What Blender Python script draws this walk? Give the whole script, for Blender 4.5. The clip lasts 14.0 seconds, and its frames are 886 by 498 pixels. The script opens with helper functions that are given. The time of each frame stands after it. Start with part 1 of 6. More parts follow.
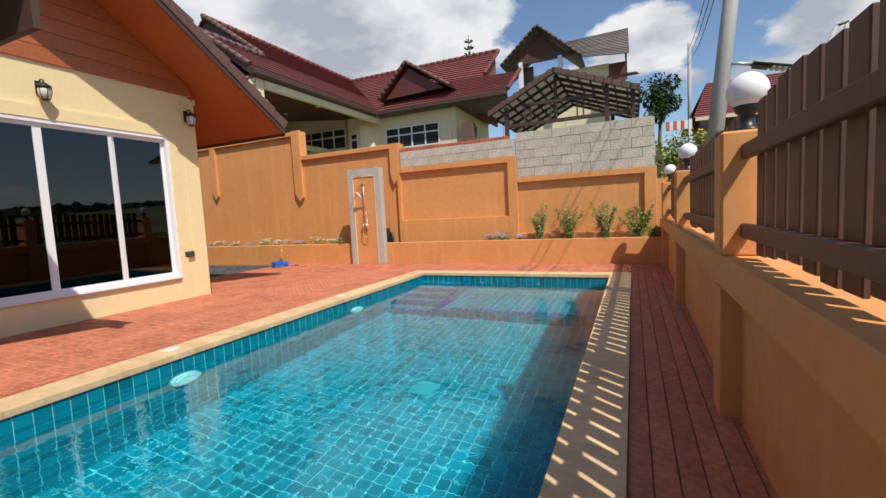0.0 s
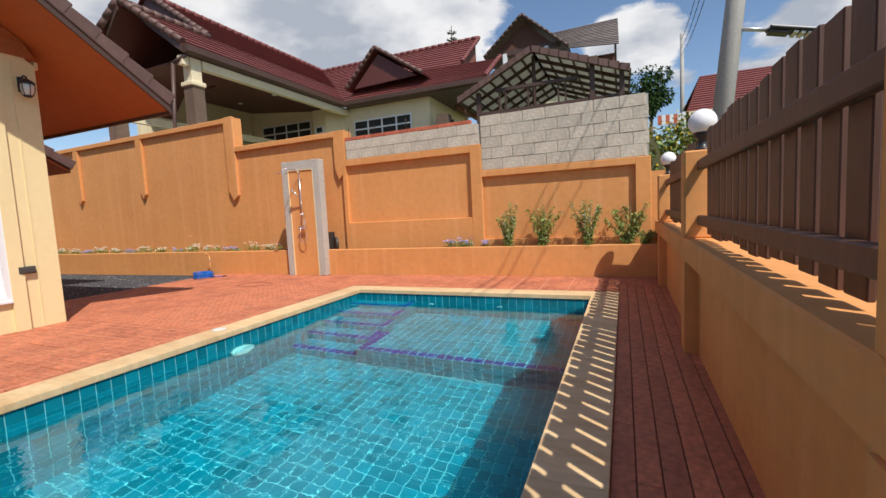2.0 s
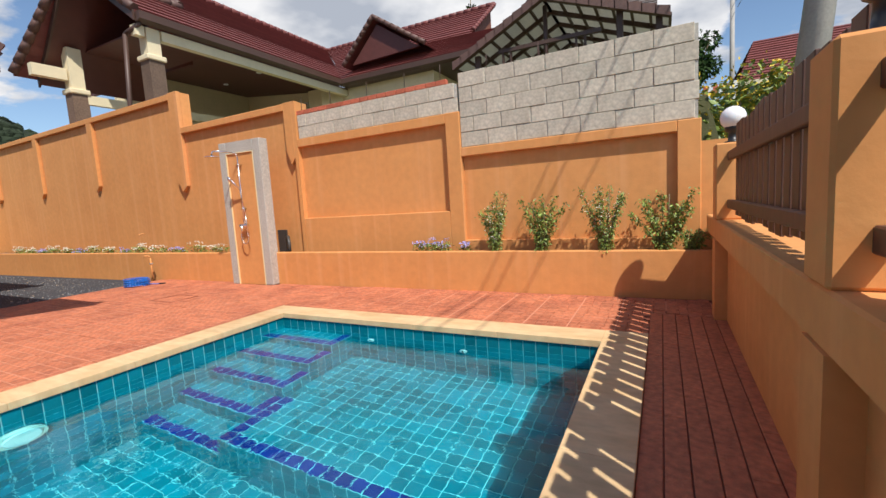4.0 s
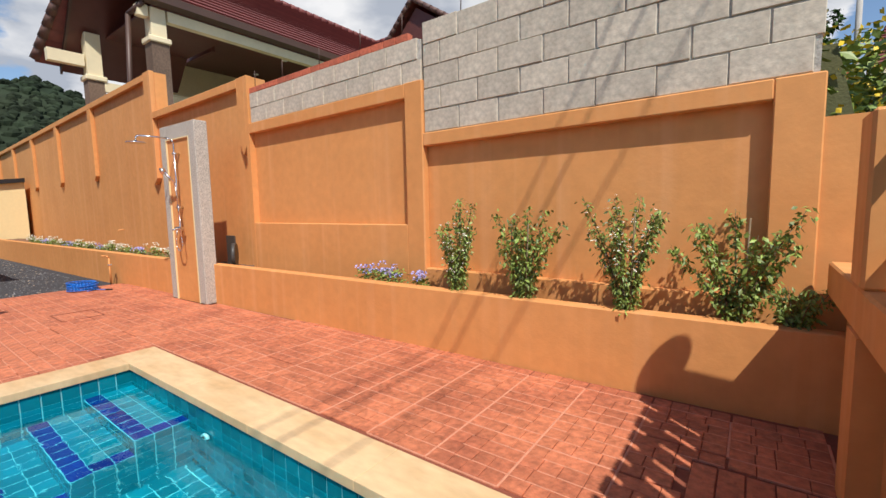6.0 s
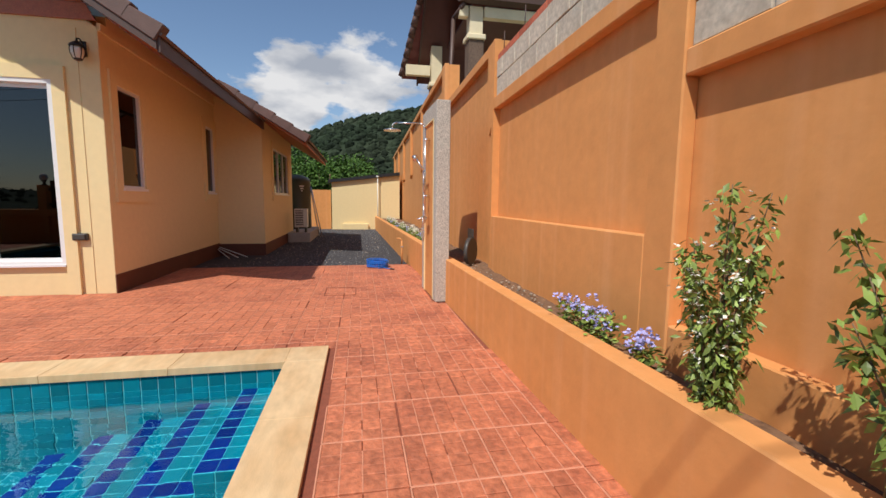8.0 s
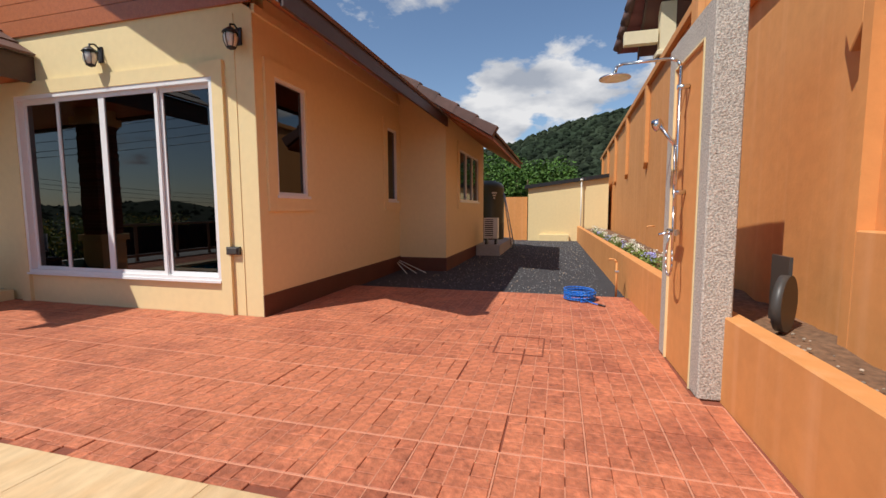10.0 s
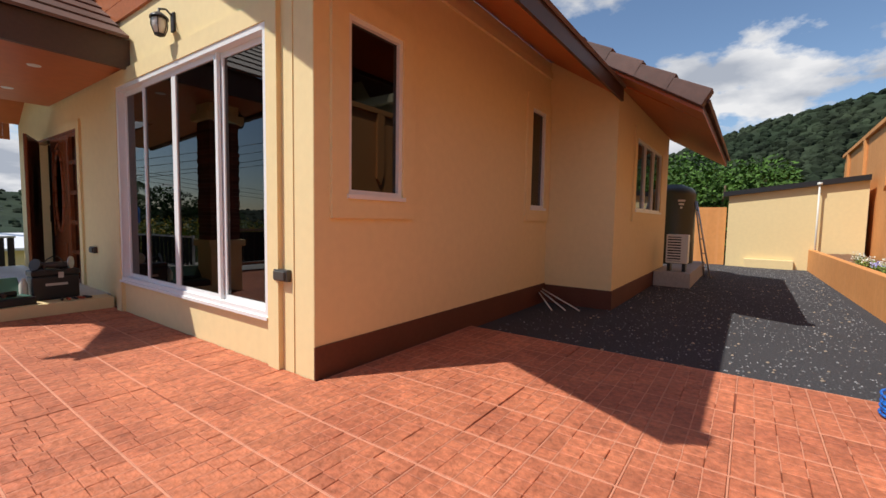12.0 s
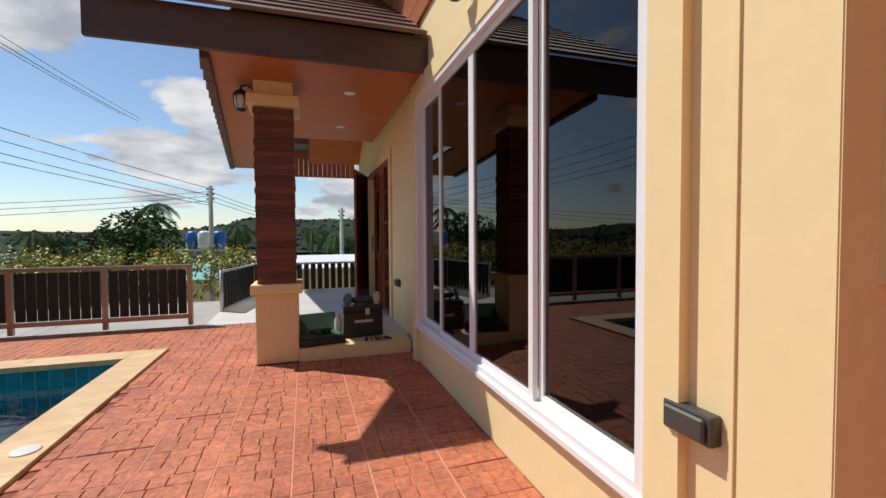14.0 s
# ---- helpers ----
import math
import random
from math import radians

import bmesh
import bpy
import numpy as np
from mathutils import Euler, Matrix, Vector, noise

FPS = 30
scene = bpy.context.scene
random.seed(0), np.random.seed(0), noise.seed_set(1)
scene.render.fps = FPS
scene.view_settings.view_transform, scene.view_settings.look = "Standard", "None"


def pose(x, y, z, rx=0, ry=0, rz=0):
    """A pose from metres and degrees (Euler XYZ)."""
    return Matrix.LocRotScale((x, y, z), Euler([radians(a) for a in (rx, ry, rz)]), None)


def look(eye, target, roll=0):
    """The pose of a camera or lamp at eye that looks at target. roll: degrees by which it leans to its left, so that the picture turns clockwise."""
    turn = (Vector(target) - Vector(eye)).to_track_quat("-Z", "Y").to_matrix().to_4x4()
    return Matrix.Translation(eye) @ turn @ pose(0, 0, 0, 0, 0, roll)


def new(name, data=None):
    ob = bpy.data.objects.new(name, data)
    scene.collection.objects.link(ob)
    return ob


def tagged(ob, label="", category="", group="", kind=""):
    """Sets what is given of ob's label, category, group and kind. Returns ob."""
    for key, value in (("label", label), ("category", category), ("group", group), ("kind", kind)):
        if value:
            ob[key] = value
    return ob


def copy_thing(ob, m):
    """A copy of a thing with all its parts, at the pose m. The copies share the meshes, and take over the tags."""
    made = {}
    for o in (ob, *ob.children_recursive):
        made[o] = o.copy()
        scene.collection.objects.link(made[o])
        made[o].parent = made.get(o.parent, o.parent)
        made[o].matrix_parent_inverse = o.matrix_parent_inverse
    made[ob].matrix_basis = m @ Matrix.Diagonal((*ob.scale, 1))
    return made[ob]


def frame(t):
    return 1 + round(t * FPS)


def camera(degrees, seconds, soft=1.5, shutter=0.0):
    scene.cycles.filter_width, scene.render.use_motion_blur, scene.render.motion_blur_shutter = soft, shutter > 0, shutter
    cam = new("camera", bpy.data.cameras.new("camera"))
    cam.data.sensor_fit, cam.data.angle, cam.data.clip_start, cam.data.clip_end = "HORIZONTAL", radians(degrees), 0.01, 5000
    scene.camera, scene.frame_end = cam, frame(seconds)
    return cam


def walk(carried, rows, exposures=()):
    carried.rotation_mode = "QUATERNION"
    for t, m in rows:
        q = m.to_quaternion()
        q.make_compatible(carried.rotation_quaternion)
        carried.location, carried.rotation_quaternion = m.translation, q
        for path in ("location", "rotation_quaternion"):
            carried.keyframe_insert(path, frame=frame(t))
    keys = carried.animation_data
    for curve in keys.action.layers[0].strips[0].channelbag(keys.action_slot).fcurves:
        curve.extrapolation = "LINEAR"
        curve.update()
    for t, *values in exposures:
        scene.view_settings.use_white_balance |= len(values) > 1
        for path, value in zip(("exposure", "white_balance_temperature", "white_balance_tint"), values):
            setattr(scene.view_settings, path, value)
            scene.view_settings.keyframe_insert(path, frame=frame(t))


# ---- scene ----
cam = camera(92.0, 14.0)
PATH = [
    (0, (0.41, 0.245, 1.208), (-0.403, 2.065, 1.041), -2.9),
    (0.5, (0.385, 0.665, 1.186), (-0.387, 2.501, 1.006), -3.2),
    (1, (0.424, 1.158, 1.173), (-0.339, 2.998, 0.995), -3.2),
    (1.5, (0.439, 1.656, 1.167), (-0.328, 3.495, 0.994), -3.1),
    (2, (0.441, 2.199, 1.192), (-0.338, 4.033, 1.022), -2.9),
    (2.5, (0.433, 2.764, 1.184), (-0.371, 4.586, 1.001), -3.1),
    (3, (0.472, 3.329, 1.189), (-0.37, 5.132, 0.983), -3.3),
    (3.5, (0.475, 3.887, 1.189), (-0.4, 5.672, 0.972), -3.5),
    (4, (0.475, 4.455, 1.199), (-0.436, 6.222, 0.983), -3.5),
    (4.2, (0.486, 4.696, 1.193), (-0.437, 6.459, 0.987), -3.4),
    (6.3, (0.566, 7.076, 1.243), (-0.708, 8.605, 1.045), -0.5),
    (6.5, (0.543, 7.304, 1.244), (-0.814, 8.758, 1.039), -0.1),
    (7, (0.459, 7.826, 1.249), (-1.144, 9.001, 1.03), 0.6),
    (7.5, (0.209, 8.256, 1.239), (-1.619, 9.037, 1.011), 0.9),
    (7.6, (0.131, 8.319, 1.239), (-1.73, 9.018, 1.019), 1.4),
    (8, (-0.223, 8.509, 1.236), (-2.173, 8.893, 1.014), 0.6),
    (8.5, (-0.732, 8.639, 1.231), (-2.72, 8.692, 1.022), -0.0),
    (9, (-1.275, 8.628, 1.234), (-3.255, 8.43, 1.038), -0.5),
    (9.2, (-1.497, 8.627, 1.221), (-3.468, 8.348, 1.03), -0.6),
    (11.3, (-3.84, 8.307, 1.175), (-5.625, 7.421, 1.011), 0.8),
    (11.5, (-4.044, 8.242, 1.171), (-5.792, 7.283, 1.016), 0.9),
    (11.7, (-4.244, 8.136, 1.157), (-5.949, 7.102, 1.009), 1.0),
    (12, (-4.485, 7.92, 1.189), (-6.106, 6.757, 1.048), 1.0),
    (12.5, (-4.863, 7.545, 1.208), (-6.265, 6.125, 1.078), 0.7),
    (13, (-5.088, 7.07, 1.22), (-6.203, 5.414, 1.107), 0.2),
    (13.5, (-5.246, 6.561, 1.261), (-6.085, 4.747, 1.173), -0.2),
    (13.9, (-5.28, 6.128, 1.296), (-5.945, 4.243, 1.23), -0.9),
    (14, (-5.307, 6.022, 1.303), (-5.923, 4.121, 1.234), -0.4),
]
walk(cam, [(t, look(eye, target, roll)) for t, eye, target, roll in PATH], [(0.0, 0.20), (3.0, 0.28), (4.0, 0.32), (6.5, 0.26), (8.0, 0.06), (9.0, 0.06), (11.5, 0.16), (12.5, 0.30), (13.0, 0.45), (13.5, 0.32), (14.0, 0.10)])


# ---- world, sun, exposure ----
SUN_X, SUN_Y, SUN_TAN = 0.80, -0.60, 1.42
world = bpy.data.worlds.new("sky")
scene.world = world
world.use_nodes = True
wn, wl = world.node_tree.nodes, world.node_tree.links
wn.clear()
w_out = wn.new("ShaderNodeOutputWorld")
w_bg = wn.new("ShaderNodeBackground")
w_sky = wn.new("ShaderNodeTexSky")
w_sky.sky_type = "NISHITA"
w_sky.sun_disc = False
w_sky.sun_elevation = math.atan(SUN_TAN)
w_sky.sun_rotation = math.atan2(SUN_X, SUN_Y)
w_sky.air_density, w_sky.dust_density, w_sky.ozone_density = 1.0, 0.25, 3.0
w_bg.inputs["Strength"].default_value = 0.11
w_geo = wn.new("ShaderNodeTexCoord")
w_sep = wn.new("ShaderNodeSeparateXYZ")
wl.new(w_geo.outputs["Generated"], w_sep.inputs[0])
w_add = wn.new("ShaderNodeMath")
w_add.operation = "ADD"
w_add.inputs[1].default_value = 0.28
wl.new(w_sep.outputs["Z"], w_add.inputs[0])
w_div = wn.new("ShaderNodeVectorMath")
w_div.operation = "DIVIDE"
w_cmb = wn.new("ShaderNodeCombineXYZ")
for k in range(3):
    wl.new(w_add.outputs[0], w_cmb.inputs[k])
wl.new(w_geo.outputs["Generated"], w_div.inputs[0])
wl.new(w_cmb.outputs[0], w_div.inputs[1])
w_map = wn.new("ShaderNodeMapping")
w_map.inputs["Location"].default_value = (0.35, 0.1, 0.0)
w_map.inputs["Scale"].default_value = (1.0, 1.0, 1.9)
wl.new(w_div.outputs[0], w_map.inputs["Vector"])
w_noise = wn.new("ShaderNodeTexNoise")
w_noise.inputs["Scale"].default_value = 2.4
w_noise.inputs["Detail"].default_value = 9.0
w_noise.inputs["Roughness"].default_value = 0.56
wl.new(w_map.outputs[0], w_noise.inputs["Vector"])
w_ramp = wn.new("ShaderNodeValToRGB")
w_ramp.color_ramp.elements[0].position = 0.60
w_ramp.color_ramp.elements[1].position = 0.67
w_near = None
CLOUDS = [((-0.70, 0.80, 0.50), 0.50), ((-0.40, 0.95, 0.42), 0.22), ((0.02, 1.13, 0.40), 0.11), ((0.40, 1.28, 0.32), 0.15), ((-1.04, 0.03, 0.25), 0.16), ((-1.04, 0.26, 0.30), 0.17), ((-1.02, -0.14, 0.23), 0.13),
          ((0.22, -1.14, 0.30), 0.12), ((0.30, -1.15, 0.17), 0.13), ((0.62, -1.2, 0.50), 0.12), ((-0.2, -1.1, 0.10), 0.22), ((0.9, 0.4, 0.5), 0.3)]
for where, wide in CLOUDS:
    w_d = wn.new("ShaderNodeVectorMath")
    w_d.operation = "DISTANCE"
    wl.new(w_geo.outputs["Generated"], w_d.inputs[0])
    w_d.inputs[1].default_value = Vector(where).normalized()
    w_r = wn.new("ShaderNodeMapRange")
    w_r.inputs[1].default_value, w_r.inputs[2].default_value = wide, 0.0
    w_r.inputs[3].default_value, w_r.inputs[4].default_value = 0.0, 0.34
    wl.new(w_d.outputs["Value"], w_r.inputs[0])
    if w_near is None:
        w_near = w_r.outputs[0]
    else:
        w_mx = wn.new("ShaderNodeMath")
        w_mx.operation = "MAXIMUM"
        wl.new(w_near, w_mx.inputs[0])
        wl.new(w_r.outputs[0], w_mx.inputs[1])
        w_near = w_mx.outputs[0]
w_sum = wn.new("ShaderNodeMath")
w_sum.operation = "ADD"
wl.new(w_noise.outputs["Fac"], w_sum.inputs[0])
wl.new(w_near, w_sum.inputs[1])
wl.new(w_sum.outputs[0], w_ramp.inputs["Fac"])
w_noise2 = wn.new("ShaderNodeTexNoise")
w_noise2.inputs["Scale"].default_value = 3.2
w_noise2.inputs["Detail"].default_value = 6.0
wl.new(w_map.outputs[0], w_noise2.inputs["Vector"])
w_ramp2 = wn.new("ShaderNodeValToRGB")
w_ramp2.color_ramp.elements[0].position, w_ramp2.color_ramp.elements[0].color = 0.38, (3.3, 3.6, 4.2, 1)
w_ramp2.color_ramp.elements[1].position, w_ramp2.color_ramp.elements[1].color = 0.60, (6.8, 6.8, 6.9, 1)
wl.new(w_noise2.outputs["Fac"], w_ramp2.inputs["Fac"])
w_mix = wn.new("ShaderNodeMix")
w_mix.data_type = "RGBA"
wl.new(w_ramp.outputs["Color"], w_mix.inputs[0])
wl.new(w_sky.outputs["Color"], w_mix.inputs[6])
wl.new(w_ramp2.outputs["Color"], w_mix.inputs[7])
wl.new(w_mix.outputs[2], w_bg.inputs["Color"])
wl.new(w_bg.outputs[0], w_out.inputs["Surface"])

sun = new("sun", bpy.data.lights.new("sun", "SUN"))
sun.data.energy, sun.data.angle, sun.data.color = 4.2, radians(0.53), (1.0, 0.95, 0.87)
sun.matrix_world = look((SUN_X * 30, SUN_Y * 30, SUN_TAN * 30), (0, 0, 0))


# ---- materials ----
def mat(name, base, rough=0.6, metal=0.0, grain=0.0, gscale=30.0, stain=0.0, sscale=1.5, bump=0.0, bscale=60.0, second=None, spec=0.5, vary=0.0, stretch=(1, 1, 1), streak=0.0):
    """A surface with fine grain, broad stains, fine relief and a shade that varies from piece to piece."""
    m = bpy.data.materials.new(name)
    m.use_nodes = True
    n, l = m.node_tree.nodes, m.node_tree.links
    b = n["Principled BSDF"]
    b.inputs["Roughness"].default_value = rough
    b.inputs["Metallic"].default_value = metal
    b.inputs["Specular IOR Level"].default_value = spec
    b.inputs["Base Color"].default_value = (*base, 1)
    tc = n.new("ShaderNodeTexCoord")
    mp = n.new("ShaderNodeMapping")
    mp.inputs["Scale"].default_value = stretch
    l.new(tc.outputs["Object"], mp.inputs["Vector"])
    col = None

    def mix(kind, fac, a, c):
        x = n.new("ShaderNodeMix")
        x.data_type, x.blend_type = "RGBA", kind
        if isinstance(fac, float):
            x.inputs[0].default_value = fac
        else:
            l.new(fac, x.inputs[0])
        for k, v in ((6, a), (7, c)):
            if isinstance(v, tuple):
                x.inputs[k].default_value = v
            else:
                l.new(v, x.inputs[k])
        return x.outputs[2]

    def noisy(scale, detail, lo, hi):
        t = n.new("ShaderNodeTexNoise")
        t.inputs["Scale"].default_value, t.inputs["Detail"].default_value = scale, detail
        l.new(mp.outputs[0], t.inputs["Vector"])
        r = n.new("ShaderNodeMapRange")
        r.inputs[1].default_value, r.inputs[2].default_value = lo, hi
        l.new(t.outputs["Fac"], r.inputs[0])
        return r.outputs[0], t.outputs["Fac"]

    col = (*base, 1)
    sec = second or tuple(c * 0.6 for c in base)
    if stain:
        f, _ = noisy(sscale, 5.0, 0.4, 0.68)
        g = n.new("ShaderNodeMath")
        g.operation = "MULTIPLY"
        g.inputs[1].default_value = stain
        l.new(f, g.inputs[0])
        col = mix("MIX", g.outputs[0], col, (*sec, 1))
    if grain:
        f, _ = noisy(gscale, 4.0, 0.25, 0.75)
        g = n.new("ShaderNodeMapRange")
        g.inputs[3].default_value, g.inputs[4].default_value = 1 - grain, 1 + grain
        l.new(f, g.inputs[0])
        c = n.new("ShaderNodeCombineColor")
        for k in range(3):
            l.new(g.outputs[0], c.inputs[k])
        col = mix("MULTIPLY", 1.0, col, c.outputs[0])
    if streak:
        m2 = n.new("ShaderNodeMapping")
        m2.inputs["Scale"].default_value = (7, 7, 0.22)
        l.new(tc.outputs["Object"], m2.inputs["Vector"])
        t2 = n.new("ShaderNodeTexNoise")
        t2.inputs["Scale"].default_value, t2.inputs["Detail"].default_value = 1.0, 4.0
        l.new(m2.outputs[0], t2.inputs["Vector"])
        r2 = n.new("ShaderNodeMapRange")
        r2.inputs[1].default_value, r2.inputs[2].default_value, r2.inputs[4].default_value = 0.52, 0.72, streak
        l.new(t2.outputs["Fac"], r2.inputs[0])
        col = mix("MIX", r2.outputs[0], col, (min(1, base[0] * 1.15), min(1, base[1] * 1.3), min(1, base[2] * 1.8), 1))
    if vary:
        oi = n.new("ShaderNodeObjectInfo")
        ge = n.new("ShaderNodeNewGeometry")
        ad = n.new("ShaderNodeMath")
        ad.operation = "ADD"
        l.new(oi.outputs["Random"], ad.inputs[0])
        l.new(ge.outputs["Random Per Island"], ad.inputs[1])
        fr = n.new("ShaderNodeMath")
        fr.operation = "FRACT"
        l.new(ad.outputs[0], fr.inputs[0])
        g = n.new("ShaderNodeMapRange")
        g.inputs[3].default_value, g.inputs[4].default_value = 1 - vary, 1 + vary
        l.new(fr.outputs[0], g.inputs[0])
        c = n.new("ShaderNodeCombineColor")
        for k in range(3):
            l.new(g.outputs[0], c.inputs[k])
        col = mix("MULTIPLY", 1.0, col, c.outputs[0])
    if not isinstance(col, tuple):
        l.new(col, b.inputs["Base Color"])
    if bump:
        _, f = noisy(bscale, 5.0, 0, 1)
        bp = n.new("ShaderNodeBump")
        bp.inputs["Strength"].default_value, bp.inputs["Distance"].default_value = bump, 0.01
        l.new(f, bp.inputs["Height"])
        l.new(bp.outputs[0], b.inputs["Normal"])
    return m


M_ORANGE = mat("orange_render", (0.70, 0.315, 0.108), 0.8, grain=0.06, gscale=10, stain=0.5, sscale=1.1, second=(0.62, 0.26, 0.082), bump=0.14, bscale=35, spec=0.3, streak=0.35)
M_CREAM = mat("cream_paint", (0.82, 0.66, 0.36), 0.7, grain=0.03, gscale=12, stain=0.25, sscale=0.8, second=(0.78, 0.61, 0.32), bump=0.05, bscale=30, spec=0.35)
M_PEACH = mat("cream_wall_paint", (0.80, 0.58, 0.30), 0.7, grain=0.03, gscale=12, stain=0.25, sscale=0.8, second=(0.74, 0.50, 0.24), bump=0.12, bscale=50)
M_PLINTH = mat("brown_plinth_paint", (0.12, 0.038, 0.02), 0.6, grain=0.1, stain=0.4)
M_PAVER = mat("stamped_red_concrete", (0.53, 0.172, 0.084), 0.66, grain=0.34, gscale=22, stain=0.8, sscale=2.2, second=(0.36, 0.105, 0.055), bump=1.0, bscale=34, vary=0.12)
M_LINE = mat("pale_pink_grout", (0.62, 0.27, 0.165), 0.8, grain=0.15)
M_JOINT = mat("red_concrete_joint", (0.24, 0.07, 0.038), 0.9, grain=0.15, bump=0.3)
M_COPING = mat("sandstone_coping", (0.70, 0.50, 0.28), 0.6, grain=0.12, gscale=7, stain=0.75, sscale=1.6, second=(0.58, 0.36, 0.17), bump=0.15, vary=0.08, stretch=(1.2, 3, 1))
M_TEAL = mat("teal_pool_tile", (0.002, 0.172, 0.232), 0.12, grain=0.12, gscale=8, vary=0.25, spec=0.6)
M_BLUE = mat("deep_blue_pool_tile", (0.006, 0.022, 0.18), 0.12, grain=0.10, gscale=8, vary=0.2, spec=0.6)
M_GROUT = mat("pool_grout", (0.20, 0.52, 0.56), 0.8, grain=0.1)
M_WHITE = mat("white_aluminium", (0.80, 0.80, 0.80), 0.35, grain=0.02)
M_TIMBER = mat("orange_stained_board", (0.42, 0.12, 0.035), 0.4, grain=0.18, gscale=9, stain=0.4, sscale=2, second=(0.30, 0.075, 0.02), stretch=(1, 8, 8), vary=0.06)
M_SOFFIT = mat("red_brown_soffit", (0.46, 0.13, 0.035), 0.45, grain=0.08, gscale=8, stain=0.3, second=(0.36, 0.09, 0.025), bump=0.05)
# brown boards; their back-lit shade is put into this near-black colour
M_BACKLITBOARD = mat("backlit_brown_board", (0.011, 0.008, 0.007), 0.6, grain=0.15, vary=0.15)
M_FASCIA = mat("brown_fascia", (0.085, 0.045, 0.032), 0.5, grain=0.1, stain=0.3)
M_ROOF = mat("brown_roof_tile", (0.14, 0.075, 0.06), 0.6, grain=0.15, gscale=10, stain=0.4, sscale=1.5, bump=0.2, vary=0.12)
M_ROOFRED = mat("red_roof_tile", (0.19, 0.05, 0.042), 0.6, grain=0.12, gscale=8, stain=0.3, bump=0.2, vary=0.1)
M_BLOCK = mat("grey_cement_block", (0.55, 0.485, 0.39), 0.95, grain=0.22, gscale=28, stain=0.7, sscale=2.5, second=(0.40, 0.345, 0.27), bump=0.22, bscale=45, vary=0.10)
M_MORTAR = mat("grey_mortar", (0.46, 0.43, 0.38), 0.95, grain=0.3, gscale=20, bump=0.6)
M_BRICK = mat("red_clay_brick", (0.50, 0.13, 0.07), 0.9, grain=0.2, bump=0.5, vary=0.15)
M_FENCE = mat("dark_brown_board", (0.115, 0.050, 0.032), 0.55, grain=0.2, gscale=9, stain=0.4, second=(0.07, 0.03, 0.02), stretch=(6, 6, 1), vary=0.12)
M_PEBBLE = mat("pebble_wash", (0.50, 0.46, 0.40), 0.85, grain=0.55, gscale=90, stain=0.2, bump=0.9, bscale=90)
M_CHROME = mat("brushed_chrome", (0.75, 0.74, 0.72), 0.2, 1.0)
M_BLACK = mat("black_metal", (0.02, 0.02, 0.022), 0.4, grain=0.05)
M_DARKGREY = mat("dark_grey_plastic", (0.06, 0.055, 0.05), 0.45, grain=0.05)
M_GRAVEL = mat("dark_gravel", (0.034, 0.034, 0.038), 0.95, grain=0.6, gscale=60, stain=0.3, bump=1.0, bscale=60, vary=0.6)
M_SOIL = mat("planter_soil", (0.20, 0.11, 0.06), 1.0, grain=0.4, gscale=25, stain=0.4, bump=1.0, bscale=25)
M_GREEN = mat("leaf_green", (0.19, 0.26, 0.050), 0.5, grain=0.3, gscale=6, vary=0.5)
M_MGREEN = mat("mid_leaf_green", (0.06, 0.125, 0.02), 0.6, grain=0.3, gscale=2, vary=0.5, spec=0.2)
M_DGREEN = mat("deep_leaf_green", (0.038, 0.075, 0.018), 0.75, spec=0.15, grain=0.4, gscale=2, vary=0.45)
M_STEM = mat("brown_stem", (0.18, 0.13, 0.07), 0.8, grain=0.2)
M_FLOWER = mat("pale_blue_petal", (0.42, 0.42, 0.78), 0.6, vary=0.15)
M_WPETAL = mat("white_petal", (0.80, 0.78, 0.66), 0.6, vary=0.1)
M_YPETAL = mat("yellow_petal", (0.72, 0.50, 0.03), 0.6, vary=0.15)
M_HOSE = mat("blue_hose", (0.010, 0.16, 0.62), 0.35, grain=0.05)
M_CONC = mat("grey_concrete", (0.42, 0.40, 0.37), 0.85, grain=0.12, stain=0.4, bump=0.3)
M_PORCH = mat("pale_grey_floor_tile", (0.70, 0.68, 0.64), 0.5, grain=0.1, stain=0.4, second=(0.42, 0.40, 0.36), vary=0.06)
M_STONE = mat("brown_stacked_stone", (0.20, 0.13, 0.09), 0.85, grain=0.3, stain=0.5, bump=0.6, vary=0.3)
M_SLATE = mat("wood_tone_cladding", (0.17, 0.06, 0.035), 0.7, grain=0.25, gscale=8, stain=0.3, bump=0.4, vary=0.3, stretch=(1, 1, 6))
M_DOOR = mat("varnished_hardwood", (0.22, 0.065, 0.025), 0.25, grain=0.25, gscale=6, stain=0.3, stretch=(8, 8, 1))
M_DARK = mat("dark_interior", (0.03, 0.028, 0.026), 0.9)
# room shade put into the colour, so the glass in front looks dark
M_DIMROOM = mat("dim_room_surface", (0.12, 0.105, 0.09), 0.9)
M_TANK = mat("dark_green_tank", (0.055, 0.06, 0.035), 0.4, grain=0.08)
M_ACW = mat("ivory_enamel", (0.70, 0.69, 0.63), 0.4, grain=0.03)
M_GROUND = mat("rough_grass_ground", (0.10, 0.115, 0.04), 0.95, grain=0.4, gscale=0.5, stain=0.5, sscale=0.08, second=(0.16, 0.13, 0.07), bump=0.5)
M_HILL = mat("wooded_hill", (0.018, 0.027, 0.015), 0.95, spec=0.1, grain=0.6, gscale=0.07, stain=0.6, sscale=0.012, second=(0.036, 0.044, 0.026), bump=1.0, bscale=0.2, vary=0.45)
M_TANKBLUE = mat("blue_plastic", (0.02, 0.11, 0.38), 0.4)
M_TEALROOF = mat("teal_metal_sheet", (0.12, 0.45, 0.40), 0.5)
